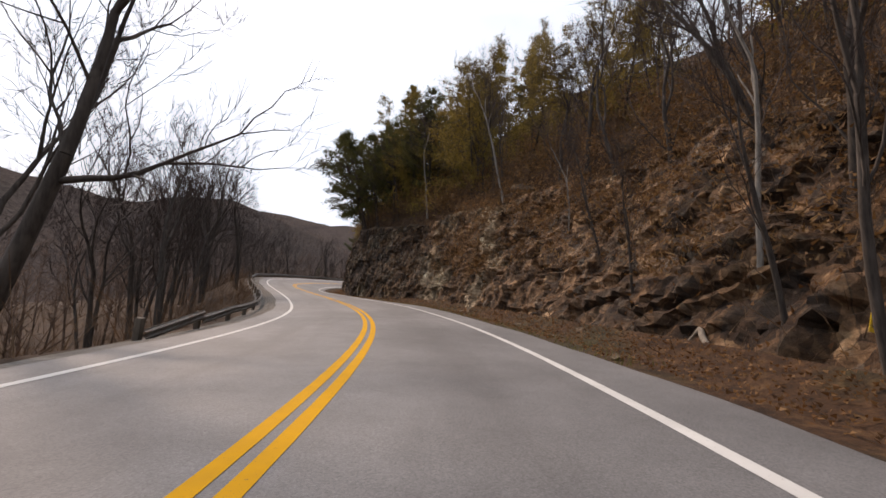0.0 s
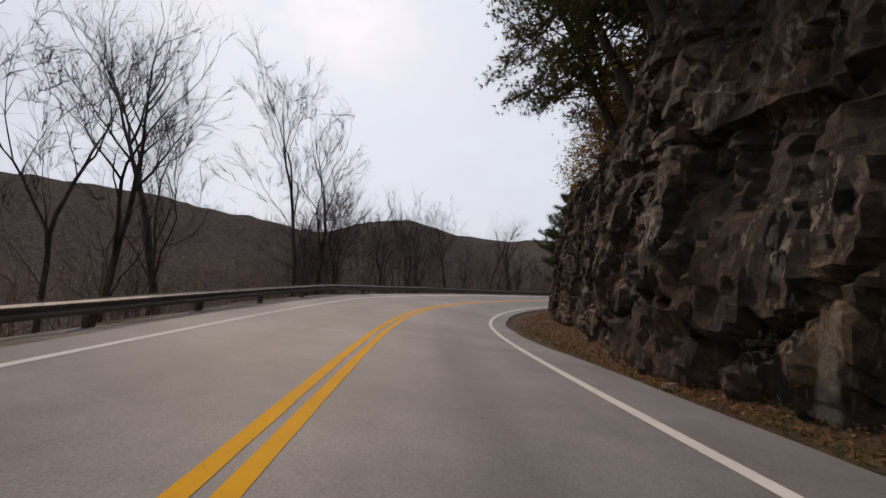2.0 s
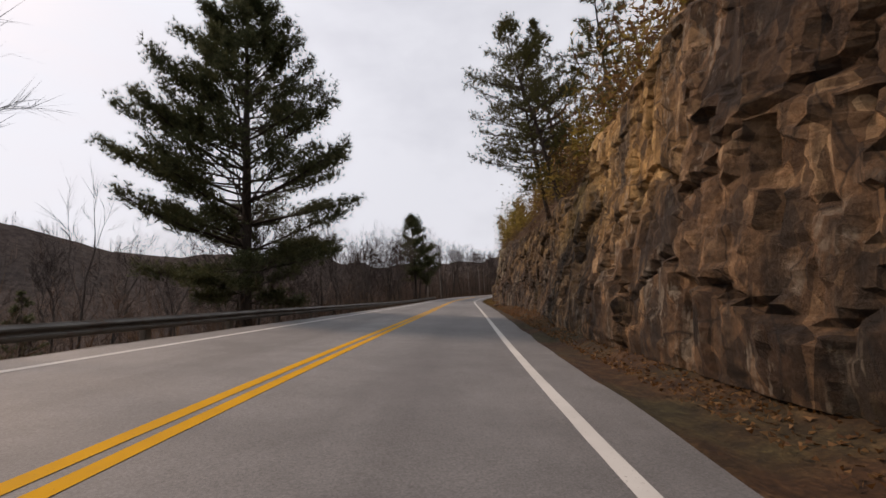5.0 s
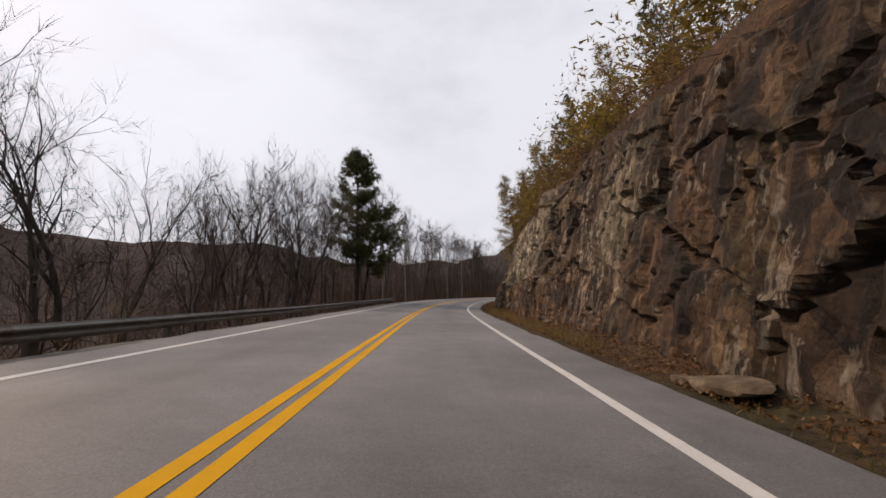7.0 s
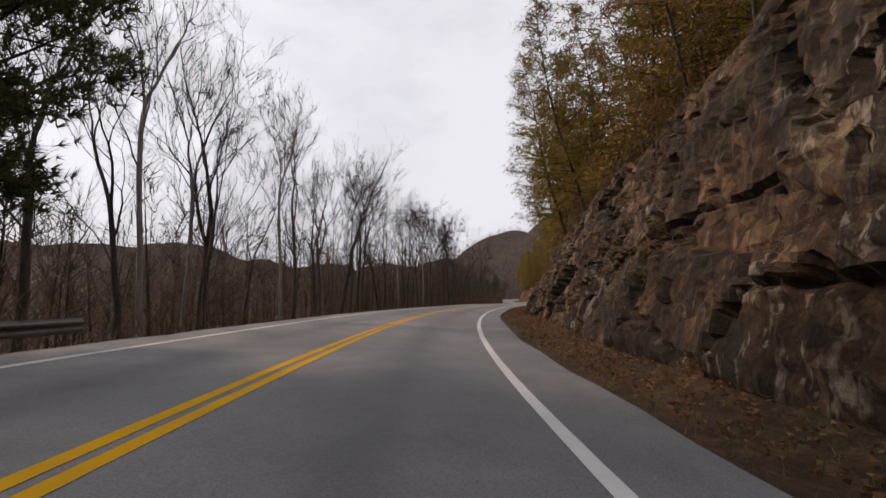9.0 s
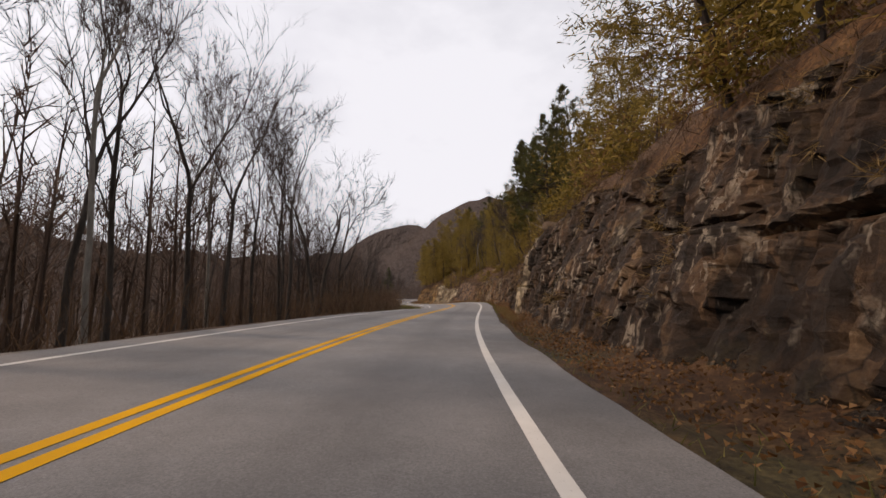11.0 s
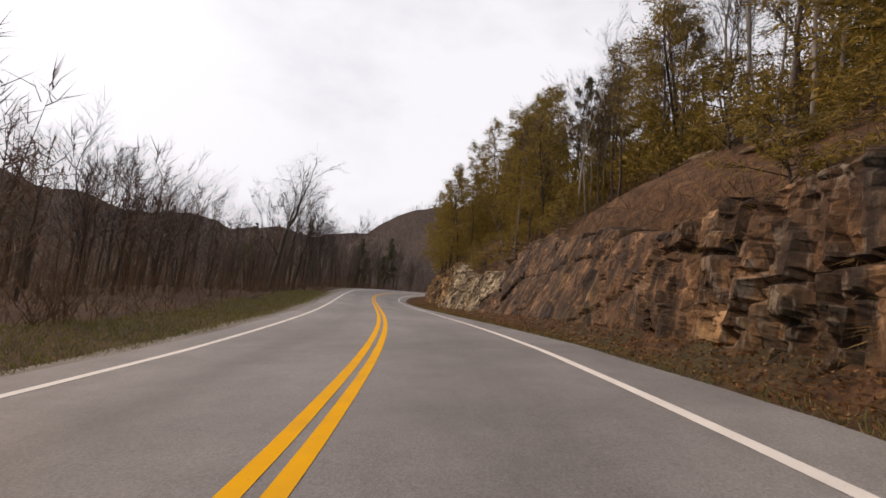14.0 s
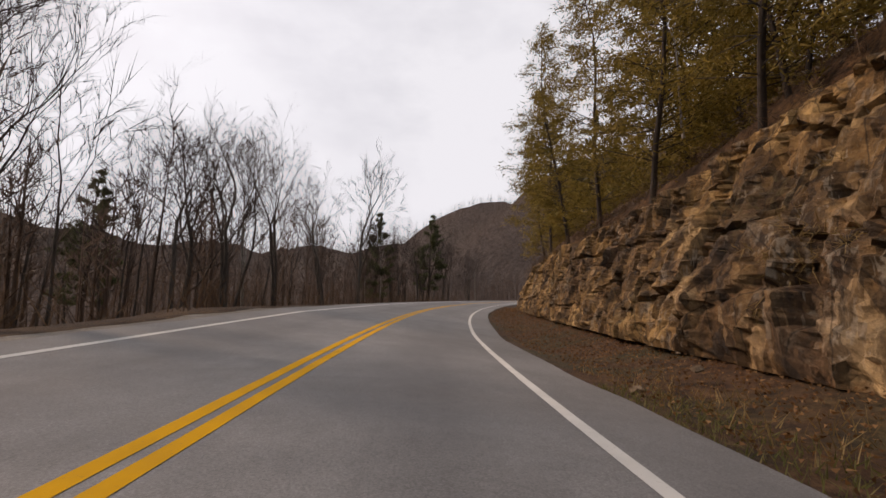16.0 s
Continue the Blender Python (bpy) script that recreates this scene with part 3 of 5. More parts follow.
def strip(name, s, cols, mat, label, category, smooth=True):
    """A strip along the road. cols: pairs (lat, up), each a number or an array along s."""
    pts = np.stack([place(s, np.broadcast_to(l, s.shape), u) for l, u in cols], 1)
    uv = np.stack([np.stack([s, np.broadcast_to(l, s.shape)], -1) for l, _ in cols], 1)
    return tagged(new(name, grid_mesh(name, pts, mat, uv, smooth)), label, category, kind="structure")


s1 = np.arange(-150, 452, 0.6)
wob = lambda seed, a=0.12: a * fractal(s1 / 2.6, s1 * 0 + seed, seed, 3)
edge_r, edge_l = knots(s1, (-150, 4.6), (45, 4.5), (58, 4.1), (105, 4.15), (125, 4.5), (452, 4.6)) + wob(3, 0.12), -4.3 + wob(4, 0.12)
strip("road", s1, [(edge_l - 0.03, -0.12), (edge_l, 0.0), (-3.4, 0.0), (-1.7, 0.0), (0.0, 0.0), (1.7, 0.0), (3.4, 0.0), (edge_r, 0.0), (edge_r + 0.04, -0.14)], ASPHALT, "worn grey two-lane asphalt road", "road", False)

s2 = np.arange(-150, 452, 0.5)
for lat, mat, lab in ((-0.125, YELLOW, "solid yellow centre line"), (0.125, YELLOW, "solid yellow centre line"), (-3.4, WHITE, "solid white edge line"), (3.4, WHITE, "solid white edge line")):
    ragged = lambda k: 0.008 * fractal(s2 * 2.1, s2 * 0 + k, 61, 2)
    strip("road_line", s2, [(lat - 0.075 + ragged(lat + 1), 0.005), (lat + 0.075 + ragged(lat + 2), 0.005)], mat, lab + ", worn paint", "road marking", False)

# right verge between road and rock
foot1 = rock_foot(s1)
dip = lambda k: 0.05 * fractal(s1 / 1.3, s1 * 0 + k, 71, 3)
vcols = [(edge_r - 0.35, -0.03)]
for k in range(1, 9):
    f = k / 8
    vcols.append((edge_r + (foot1 + 0.6 - edge_r) * f, -0.05 - 0.10 * math.sin(f * math.pi) + f * f * 0.4 + dip(k)))
strip("verge", s1, vcols, VERGE, "verge of fallen leaves and dead grass below the rock", "verge")

# left shoulder, then the bank
strip("shoulder", s1, [(edge_l + 0.3, -0.03), (edge_l - 0.1, -0.04 + dip(21)), (-4.8, -0.09 + dip(22)), (-5.2, -0.14 + dip(23)), (-5.6, -0.2 + dip(24))], GRAVEL, "narrow gravel shoulder", "shoulder")
lats = np.concatenate([[-5.35], -5.6 - 30 * np.linspace(0, 1, 34) ** 1.3])
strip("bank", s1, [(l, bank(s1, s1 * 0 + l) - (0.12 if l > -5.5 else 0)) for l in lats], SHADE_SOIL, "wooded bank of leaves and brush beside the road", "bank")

# the cut rock
s3 = np.arange(-40, 412, 0.15)
NV = 72
foot, high, lean = rock_foot(s3), rock_height(s3), rock_lean(s3)
high = high + 1.1 * fractal(s3 / 5.0, s3 * 0 + 1.5, 81, 4) + 0.5 * (rnd(np.floor(s3 / 1.7), s3 * 0, 0, 82) - 0.5)
layered = knots(s3, (-40, 1.0), (16, 1.0), (34, 0.5), (60, 0.1), (150, 0.05), (178, 0.1), (195, 0.4), (215, 0.5), (240, 0.05), (300, 0.05), (322, 0.6), (335, 0.8), (343, 0.3), (412, 0.3))
columns = knots(s3, (-40, 0.2), (25, 0.4), (45, 1.0), (95, 0.9), (110, 0.7), (140, 0.8), (158, 0.5), (180, 0.3), (215, 0.3), (240, 0.9), (258, 1.2), (276, 1.5), (298, 1.4), (305, 0.2), (320, 0.6), (332, 0.7), (343, 1.2), (412, 1.1))
plain = knots(s3, (-40, 0), (299, 0), (305, 0.72), (315, 0.72), (321, 0), (412, 0))
jit = np.random.RandomState(8)
kk = np.arange(NV)
F = np.clip((kk[None, :] + jit.uniform(-0.2, 0.2, (len(s3), NV)) * ((kk > 0) & (kk < NV - 1))[None, :]) / (NV - 1), 0, 1)
UPS = -0.25 + F * (high[:, None] + 0.25)
S = s3[:, None] + 0.10 * smooth_noise(s3[:, None] * 7.3 + 0 * F, UPS / 0.7, 140)
bed = UPS + 0.13 * S + 0.9 * smooth_noise(S / 13, UPS / 9, 83)
sw = S + 0.25 * smooth_noise(S / 3.5, UPS / 3.5, 84) - 0.22 * UPS
a1, t1, e1 = blocks(sw / 3.1, bed / 2.4, 85)
stand_up = 1 + 1.3 * np.clip(columns[:, None], 0, 2)
tier = (bed - 0.13 * S) / stand_up + 0.13 * S
a2, t2, e2 = blocks(sw / 1.25, tier / 1.15, 87)
a3, t3, e3 = blocks(sw / 0.62, tier / 0.6, 93)
a4, t4, e4 = blocks(sw / 1.5, bed / 0.5, 91)
a5, t5, e5 = blocks(sw / 0.85, UPS / 2.8 + S * 0.02, 95)
a6, t6, e6 = blocks((S + 0.3 * smooth_noise(S / 2, UPS / 2, 86) - 0.06 * UPS) / 0.48, UPS / 1.7, 96)
a7, t7, e7 = blocks(sw / 0.36, tier / 0.36, 99)
shelf = rnd(np.floor(bed / 2.6), np.floor(S / 16 + smooth_noise(S / 6, UPS / 3, 90)), 0, 88) - 0.5
lay = rnd(np.floor(bed / 0.55), np.floor(S / 5 + smooth_noise(S / 5, UPS, 90)), 0, 92) - 0.5
rugged = knots(s3, (-40, 1.0), (28, 1.0), (45, 0.75), (95, 0.7), (105, 0.5), (150, 0.5), (160, 0.62), (180, 0.62), (190, 0.8), (215, 0.8), (245, 0.75), (262, 0.95), (298, 0.95), (318, 0.9), (412, 0.95))
# flat broken faces that meet at sharp corners; joints stand open
soft = (0.50 * a1 + 0.85 * t1 + 0.17 * a2 + 0.62 * t2) * (1 - 0.35 * columns[:, None]) - 0.22 * np.clip(columns[:, None] - 1, 0, 1) * ((e5 < 0.07) + (e6 < 0.06)) + 0.10 * a3 + 0.40 * t3 + 0.09 * a7 + 0.12 * t7 + columns[:, None] * (0.46 * a5 + 0.6 * t5 + 0.26 * a6 + 0.34 * t6)
soft = soft + layered[:, None] * (0.26 * a4 + 0.2 * t4 + 0.16 * lay) - 0.30 * (e1 < 0.045) - 0.10 * (e2 < 0.05)
soft = soft + np.clip(0.16 - 0.12 * (columns[:, None] - 1), 0, 0.16) * shelf + 0.3 * layered[:, None] * shelf + 0.9 * fractal(S / 8.0, UPS / 8.0, 89, 2) + 0.05 * fractal(S * 1.6, UPS * 1.6, 97, 2)
# the lower bed stands out below the grey rock
soft = soft + knots(s3, (150, 0), (157, 0.8), (179, 0.8), (190, 0))[:, None] * (UPS < 1.9 + 0.9 * smooth_noise(S / 4, S * 0, 98))
soft = soft * rugged[:, None] * (1 - plain[:, None]) * np.clip(0.4 + F * 3, 0, 1) * np.clip((1 - F) * 6 + 0.4, 0, 1) * np.clip(high[:, None] / 4.5, 0.6, 1.2)
back = 2.6 * np.clip((F - 0.94) / 0.06, 0, 1) ** 1.6
FACE = place(S, foot[:, None] + lean[:, None] * np.clip(UPS, 0, 99) + 0.25 - soft * 0.78 + back, UPS + 0.06 * soft, 0.0)
FACE_UV = np.stack([S - 0.8 * soft, UPS + 0.2 * soft], -1)
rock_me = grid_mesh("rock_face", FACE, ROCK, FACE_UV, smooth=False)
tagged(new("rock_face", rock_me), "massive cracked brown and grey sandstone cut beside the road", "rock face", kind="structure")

# the slope above it
s4 = np.arange(-150, 452, 1.0)
top0 = rock_foot(s4) + rock_lean(s4) * rock_height(s4)
hcols = [(top0 + 0.9, rock_height(s4) - 2.0)]
for k in range(26):
    l = top0 + 1.5 + 26 * (k / 25) ** 1.25
    hcols.append((l, hill(s4, l) - (0.9 if k == 0 else 0.15)))
pts = np.stack([place(s4, l, u, 0.0) for l, u in hcols], 1)
tagged(new("hillside", grid_mesh("hillside", pts, SOIL, smooth=True)), "steep hillside of brown leaves and soil above the rock", "hillside", kind="structure")


def sheet_z(x, y):
    """Height of the far ground."""
    fx = np.interp(x, gx, np.arange(len(gx)))
    fy = np.interp(y, gy, np.arange(len(gy)))
    i, j = np.clip(fx.astype(int), 0, len(gx) - 2), np.clip(fy.astype(int), 0, len(gy) - 2)
    u, v = fx - i, fy - j
    return (GZ[i, j] * (1 - u) + GZ[i + 1, j] * u) * (1 - v) + (GZ[i, j + 1] * (1 - u) + GZ[i + 1, j + 1] * u) * v


# ---- trees ----
class Tubes:
    """Collects tapered tubes into one mesh."""

    def __init__(self):
        self.v, self.f = [], []

    def add(self, pts, radii, sides):
        base = len(self.v)
        n = len(pts)
        for i, (p, r) in enumerate(zip(pts, radii)):
            d = (pts[min(i + 1, n - 1)] - pts[max(i - 1, 0)])
            d = d.normalized() if d.length > 1e-6 else Vector((0, 0, 1))
            a = d.cross(Vector((0.31, 0.95, 0.1))).normalized()
            b = d.cross(a)
            for k in range(sides):
                w = 2 * math.pi * k / sides
                self.v.append(p + (a * math.cos(w) + b * math.sin(w)) * r)
        for i in range(n - 1):
            for k in range(sides):
                q, k2 = base + i * sides, (k + 1) % sides
                self.f.append((q + k, q + k2, q + sides + k2, q + sides + k))

    def blade(self, p, tip, w):
        a = (tip - p).cross(Vector((0.4, -0.7, 0.6))).normalized() * w
        b = len(self.v)
        self.v += [p - a, p + a, tip]
        self.f.append((b, b + 1, b + 2))

    def mesh(self, name, mat, smooth=True):
        return soup(name, self.v, self.f, mat, smooth)


def wander(rng, start, way, length, steps, bend, lift):
    """A crooked line of points."""
    pts, d = [start.copy()], way.normalized()
    for _ in range(steps):
        d = (d + Vector((rng.gauss(0, bend), rng.gauss(0, bend), rng.gauss(0, bend) + lift))).normalized()
        pts.append(pts[-1] + d * (length / steps))
    return pts


def along(pts, f):
    x = f * (len(pts) - 1)
    i = min(int(x), len(pts) - 2)
    return pts[i].lerp(pts[i + 1], x - i), (pts[i + 1] - pts[i]).normalized()


def spread(rng, way, angle):
    a = way.cross(Vector((rng.gauss(0, 1), rng.gauss(0, 1), rng.gauss(0, 1)))).normalized()
    return (way * math.cos(angle) + a * math.sin(angle)).normalized()


def bare_tree_meshes(seed, height, girth, stems=1, fork=0.4, wide=1.0, levels=4, lean=0.0, droop=0.0, bark=None, upright=0.06, twigs=5):
    """Trunk with its leader and limbs, and a crown that divides again and again into fine twigs. Tree of that height at the origin."""
    rng = random.Random(seed)
    trunk, crown = Tubes(), Tubes()

    def grow(p, way, length, r, level):
        steps = 3 if level > 1 else 4
        pts = wander(rng, p, way, length, steps, 0.10 + 0.03 * level, upright - droop * level * 0.5)
        low = r * (0.55 if level else 0.62)
        radii = [r + (low - r) * i / steps for i in range(steps + 1)]
        if level < levels:
            (trunk if r > 0.035 else crown).add(pts, radii, 6 if r > 0.09 else 4 if r > 0.035 else 3)
        else:
            crown.blade(pts[0], pts[2], 0.011)
            crown.blade(pts[1], pts[-1], 0.010)
            for m in range(twigs):
                q, d = along(pts, min(0.99, 0.2 + 0.8 * (m + rng.random()) / twigs))
                w = (spread(rng, d, rng.uniform(0.25, 0.8)) + Vector((0, 0, 0.12 - droop * 5))).normalized()
                crown.blade(q, q + w * length * rng.uniform(0.45, 0.95), 0.009)
            return
        _, d = along(pts, 0.99)
        # the leader goes on, one limb turns away, others leave the side
        grow(pts[-1], spread(rng, d, rng.uniform(0.05, 0.22)), length * rng.uniform(0.72, 0.88), low * 0.95, level + 1)
        grow(pts[-1], spread(rng, d, wide * rng.uniform(0.35, 0.65)), length * rng.uniform(0.6, 0.8), low * 0.8, level + 1)
        for m in range(2 if level == 1 else 1):
            q, d = along(pts, rng.uniform(0.45, 0.9))
            grow(q, spread(rng, d, wide * rng.uniform(0.45, 0.85)), length * rng.uniform(0.5, 0.72), max(0.009, r * rng.uniform(0.35, 0.5)), level + 1)

    for st in range(stems):
        ang = rng.uniform(0, 6.28)
        tilt = lean if stems == 1 else rng.uniform(0.08, 0.26)
        way = Vector((math.cos(ang) * tilt, math.sin(ang) * tilt, 1)) if stems > 1 else Vector((lean, 0, 1))
        h = height * (1 if st == 0 else rng.uniform(0.75, 0.98))
        g = girth * (1 if st == 0 else rng.uniform(0.6, 0.9))
        root = Vector((math.cos(ang), math.sin(ang), 0)) * (0 if st == 0 else girth * 1.3) - Vector((0, 0, 0.6))
        bole = wander(rng, root, way, h * fork + 0.6, 6, 0.04, 0.03)
        trunk.add(bole, [g * (1.4 if i == 0 else 1.0) * (1 - 0.3 * i / 6) for i in range(7)], 8)
        _, d = along(bole, 0.99)
        span = h * (1 - fork) * 0.36
        for m in range(2):
            q, dq = along(bole, rng.uniform(0.6, 0.98))
            grow(q, spread(rng, dq, wide * rng.uniform(0.5, 0.9)), span * rng.uniform(0.6, 0.9), g * rng.uniform(0.25, 0.4), 1)
        grow(bole[-1], spread(rng, d, 0.1), span, g * 0.68, 0)
        grow(bole[-1], spread(rng, d, wide * 0.45), span * 0.9, g * 0.5, 0)
    tallest = max(v.z for v in crown.v)
    for t in (trunk, crown):
        for v in t.v:
            if v.z > 0:
                v *= height / tallest
    return trunk.mesh("trunk", bark or BARK), crown.mesh("crown", TWIG)


class Sprays:
    """Collects thin leaves and needles into one mesh."""

    def __init__(self):
        self.v, self.f = [], []

    def blade(self, p, way, length, width, side):
        b = len(self.v)
        self.v += [p - side * width * 0.5, p + side * width * 0.5, p + way * length]
        self.f.append((b, b + 1, b + 2))

    def leaf(self, p, way, length, width, side):
        b = len(self.v)
        m = p + way * length * 0.5
        self.v += [p, m + side * width * 0.5, p + way * length, m - side * width * 0.5]
        self.f.append((b, b + 1, b + 2, b + 3))

    def mesh(self, name, mat):
        return soup(name, self.v, self.f, mat)


def some_way(rng, up=0.0):
    v = Vector((rng.gauss(0, 1), rng.gauss(0, 1), rng.gauss(0, 1) + up))
    return v.normalized()


def pine_meshes(seed, height, girth, whorls, reach, clear, tufts=9, needles=9, long=0.34, twin=False, mat=None, ragged=0.35, clusters=3, wide=0.07, loose=0.14, boughs=(3, 4, 4, 5), taper=0.75):
    """White pine: tiers of level boughs that turn up at the tips, with tufts of needles."""
    rng = random.Random(seed)
    trunk, crown = Tubes(), Sprays()
    pts = wander(rng, Vector((0, 0, -0.6)), Vector((0.02, 0.02, 1)), height + 0.6, 10, 0.02, 0.02)
    trunk.add(pts, [girth * (1.3 if i == 0 else 1) * (1 - 0.93 * i / 10) for i in range(11)], 8)
    if twin:
        q = wander(rng, Vector((0.6, 0.4, -0.6)), Vector((0.10, 0.04, 1)), height * 0.86, 10, 0.025, 0.03)
        trunk.add(q, [girth * 0.7 * (1 - 0.93 * i / 10) for i in range(11)], 7)
    for w in range(whorls):
        f = clear + (0.985 - clear) * w / (whorls - 1)
        g = (f - clear) / (1 - clear)
        full = (0.55 + 0.45 * min(1, g / 0.22)) if g < 0.22 else (1 - g) ** taper / (0.78**taper)
        for b in range(rng.choice(boughs)):
            ang = rng.uniform(0, 6.28)
            ln = reach * max(0.10, full) * rng.uniform(1 - ragged, 1.12)
            src = q if twin and rng.random() < 0.4 and f < 0.8 else pts
            p, _ = along(src, min(0.99, f + rng.uniform(-0.02, 0.02)))
            way = Vector((math.cos(ang), math.sin(ang), rng.uniform(-0.12, 0.22) + 0.55 * g))
            bp = wander(rng, p, way, ln, 6, 0.07, 0.035)
            r0 = max(0.018, 0.02 * ln * 0.55 + 0.012)
            trunk.add(bp, [r0 * (1 - 0.85 * i / 6) for i in range(7)], 4)
            # plumes: side shoots on the outer part of the bough, thick with needles
            count = max(4, int(tufts * (0.4 + ln / reach)))
            for k in range(count):
                f2 = 0.34 + 0.66 * ((k + rng.random()) / count) ** 0.8
                tp, td = along(bp, min(f2, 0.995))
                side = td.cross(Vector((0, 0, 1))).normalized() * rng.choice((-1, 1))
                off = rng.uniform(0.05, 0.30) * ln * (1.15 - f2)
                tip = tp + side * off + td * off * 0.8 + Vector((0, 0, 0.12 * off + rng.uniform(-0.02, 0.12)))
                if off > 0.3:
                    trunk.add([tp, tip], [0.012, 0.006], 3)
                for _ in range(clusters):
                    c = tp.lerp(tip, rng.uniform(0.2, 1.1)) + some_way(rng) * rng.random() * loose * 2
                    for _ in range(needles):
                        d = (some_way(rng, 0.5) * Vector((1, 1, 0.7)).length / 1.6 + td * 0.8 + side * 0.4).normalized()
                        crown.blade(c, d, long * rng.uniform(0.6, 1.15), wide, d.cross(some_way(rng)).normalized())
    return trunk.mesh("trunk", PINE_BARK), crown.mesh("crown", mat or NEEDLES)


def spray_tree_meshes(seed, height, reach, boughs, leaves, size, mat, bark, clear=0.12, droop=0.12, trunk_r=0.10, lean=0.0, slim=0.19):
    """Hemlock, young pine or laurel: loose sprays of small leaves on thin boughs."""
    rng = random.Random(seed)
    trunk, twigs, crown = Tubes(), Tubes(), Sprays()
    pts = wander(rng, Vector((0, 0, -0.4)), Vector((lean, 0.03, 1)), height + 0.4, 7, 0.06, 0.04)
    trunk.add(pts, [trunk_r * (1 - 0.9 * i / 7) for i in range(8)], 6)
    for b in range(boughs):
        f = clear + (0.99 - clear) * (b + rng.random()) / boughs
        g = (f - clear) / (1 - clear)
        ang = rng.uniform(0, 6.28)
        ln = reach * (math.sin(min(1, g * 2.0 + 0.5) * math.pi / 2) * (1 - g * 0.86)) * rng.uniform(0.55, 1.2)
        p, _ = along(pts, min(0.99, f))
        bp = wander(rng, p, Vector((math.cos(ang), math.sin(ang), 0.32)), ln, 2, 0.14, -droop)
        twigs.add(bp, [0.028, 0.015, 0.004], 3)
        for _ in range(max(2, int(leaves * (0.35 + ln / reach)))):
            tp, td = along(bp, min(0.995, rng.uniform(0.18, 1.0) ** 0.7))
            c = tp + some_way(rng) * rng.random() * 0.24 * reach * 0.55 + Vector((0, 0, -0.05))
            d = (some_way(rng, -0.15) + td * 0.9).normalized()
            crown.blade(c, d, size * rng.uniform(0.6, 1.4), size * slim, d.cross(some_way(rng)).normalized())
    # the crown is its leaves and the boughs that carry them
    n = len(crown.f)
    me = soup("crown", crown.v + twigs.v, crown.f + [tuple(i + len(crown.v) for i in q) for q in twigs.f], mat)
    me.materials.append(bark)
    me.polygons.foreach_set("material_index", [0] * n + [1] * len(twigs.f))
    me.update()
    return trunk.mesh("trunk", bark), me


def make_tree(name, meshes, label, category="tree", group="bare trees beside the road"):
    root = tagged(new(name), label, category, group)
    child("trunk", meshes[0], root)
    child("crown", meshes[1], root)
    return root


def ground_z(s, lat):
    """Height over the road's level of the land at a place."""
    s, lat = np.asarray(float(s)), np.asarray(float(lat))
    if lat < 0:
        return float(bank(s, lat))
    return float(hill(s, lat)) - 0.15


def stand(s, lat, scale=1.0, turn=0.0, tip=(0, 0), sink=0.1):
    p = place(s, lat, ground_z(s, lat) - sink, 1.0 if lat < 0 else 0.0)
    return pose(*[float(v) for v in p], tip[0], tip[1], 0) @ pose(0, 0, 0, 0, 0, turn) @ Matrix.Diagonal((scale, scale, scale, 1))


def plant(kinds, spots, name, group=""):
    """Sets copies of the kinds at the spots: (kind, s, lat, scale, turn, tip)."""
    used = set()
    for k, s, lat, sc, turn, tip in spots:
        m = stand(s, lat, sc, turn, tip)
        if k not in used:
            used.add(k)
            kinds[k].matrix_basis = m
            if group:
                kinds[k]["group"] = group
            continue
        ob = copy_thing(kinds[k], m)
        ob.scale = (sc, sc, sc)
    for k, ob in kinds.items():
        if k not in used:
            for o in (*ob.children, ob):
                bpy.data.objects.remove(o)


rng = random.Random(11)
# large trees on the bank, each one different
BARE = {
    "tall": make_tree("bare_tree", bare_tree_meshes(1, 16, 0.20, fork=0.36), "tall bare deciduous tree with dark grey bark on the bank"),
    "slim": make_tree("bare_tree", bare_tree_meshes(2, 14, 0.12, fork=0.46, wide=0.7, upright=0.09), "slim bare tree with a narrow crown of twigs"),
    "slim2": make_tree("bare_tree", bare_tree_meshes(3, 15, 0.13, fork=0.42, wide=0.75, lean=0.05, upright=0.08), "slim bare tree with a narrow crown of twigs"),
    "many": make_tree("bare_tree", bare_tree_meshes(4, 15, 0.15, stems=3, fork=0.38, wide=0.75, levels=3, twigs=7), "bare tree with several stems from one base"),
    "round": make_tree("bare_tree", bare_tree_meshes(5, 11, 0.17, fork=0.24, wide=1.25, twigs=7, upright=0.05), "bare tree with a broad round crown of fine twigs"),
    "round2": make_tree("bare_tree", bare_tree_meshes(6, 12, 0.14, stems=3, fork=0.22, wide=1.1, levels=3, twigs=8), "bare tree with a broad round crown and three stems"),
    "big": make_tree("bare_tree", bare_tree_meshes(7, 19, 0.27, stems=3, fork=0.34, wide=0.9, levels=3, twigs=7), "large bare tree with leaning stems beside the guardrail"),
    "lean": make_tree("bare_tree", bare_tree_meshes(8, 17, 0.25, fork=0.36, wide=1.1, lean=0.28), "leaning bare tree with dark bark"),
    "vine": make_tree("vine_tree", bare_tree_meshes(12, 15, 0.25, fork=0.42, wide=0.8, droop=0.07, lean=0.1, twigs=7), "bare leaning tree hung with dead vines"),
    "pale": make_tree("bare_tree", bare_tree_meshes(9, 15, 0.11, fork=0.5, wide=0.65, bark=PALE_BARK, upright=0.09), "slim bare tree with pale bark"),
    "sapling": make_tree("bare_sapling", bare_tree_meshes(13, 9, 0.05, fork=0.35, wide=0.7, levels=2, twigs=6), "thin bare sapling with few twigs", "sapling", "bare saplings beside the road"),
    "snag": make_tree("bare_tree", bare_tree_meshes(10, 10, 0.13, fork=0.62, wide=0.9, levels=2, twigs=6), "broken bare tree with few branches"),
}
spots = []


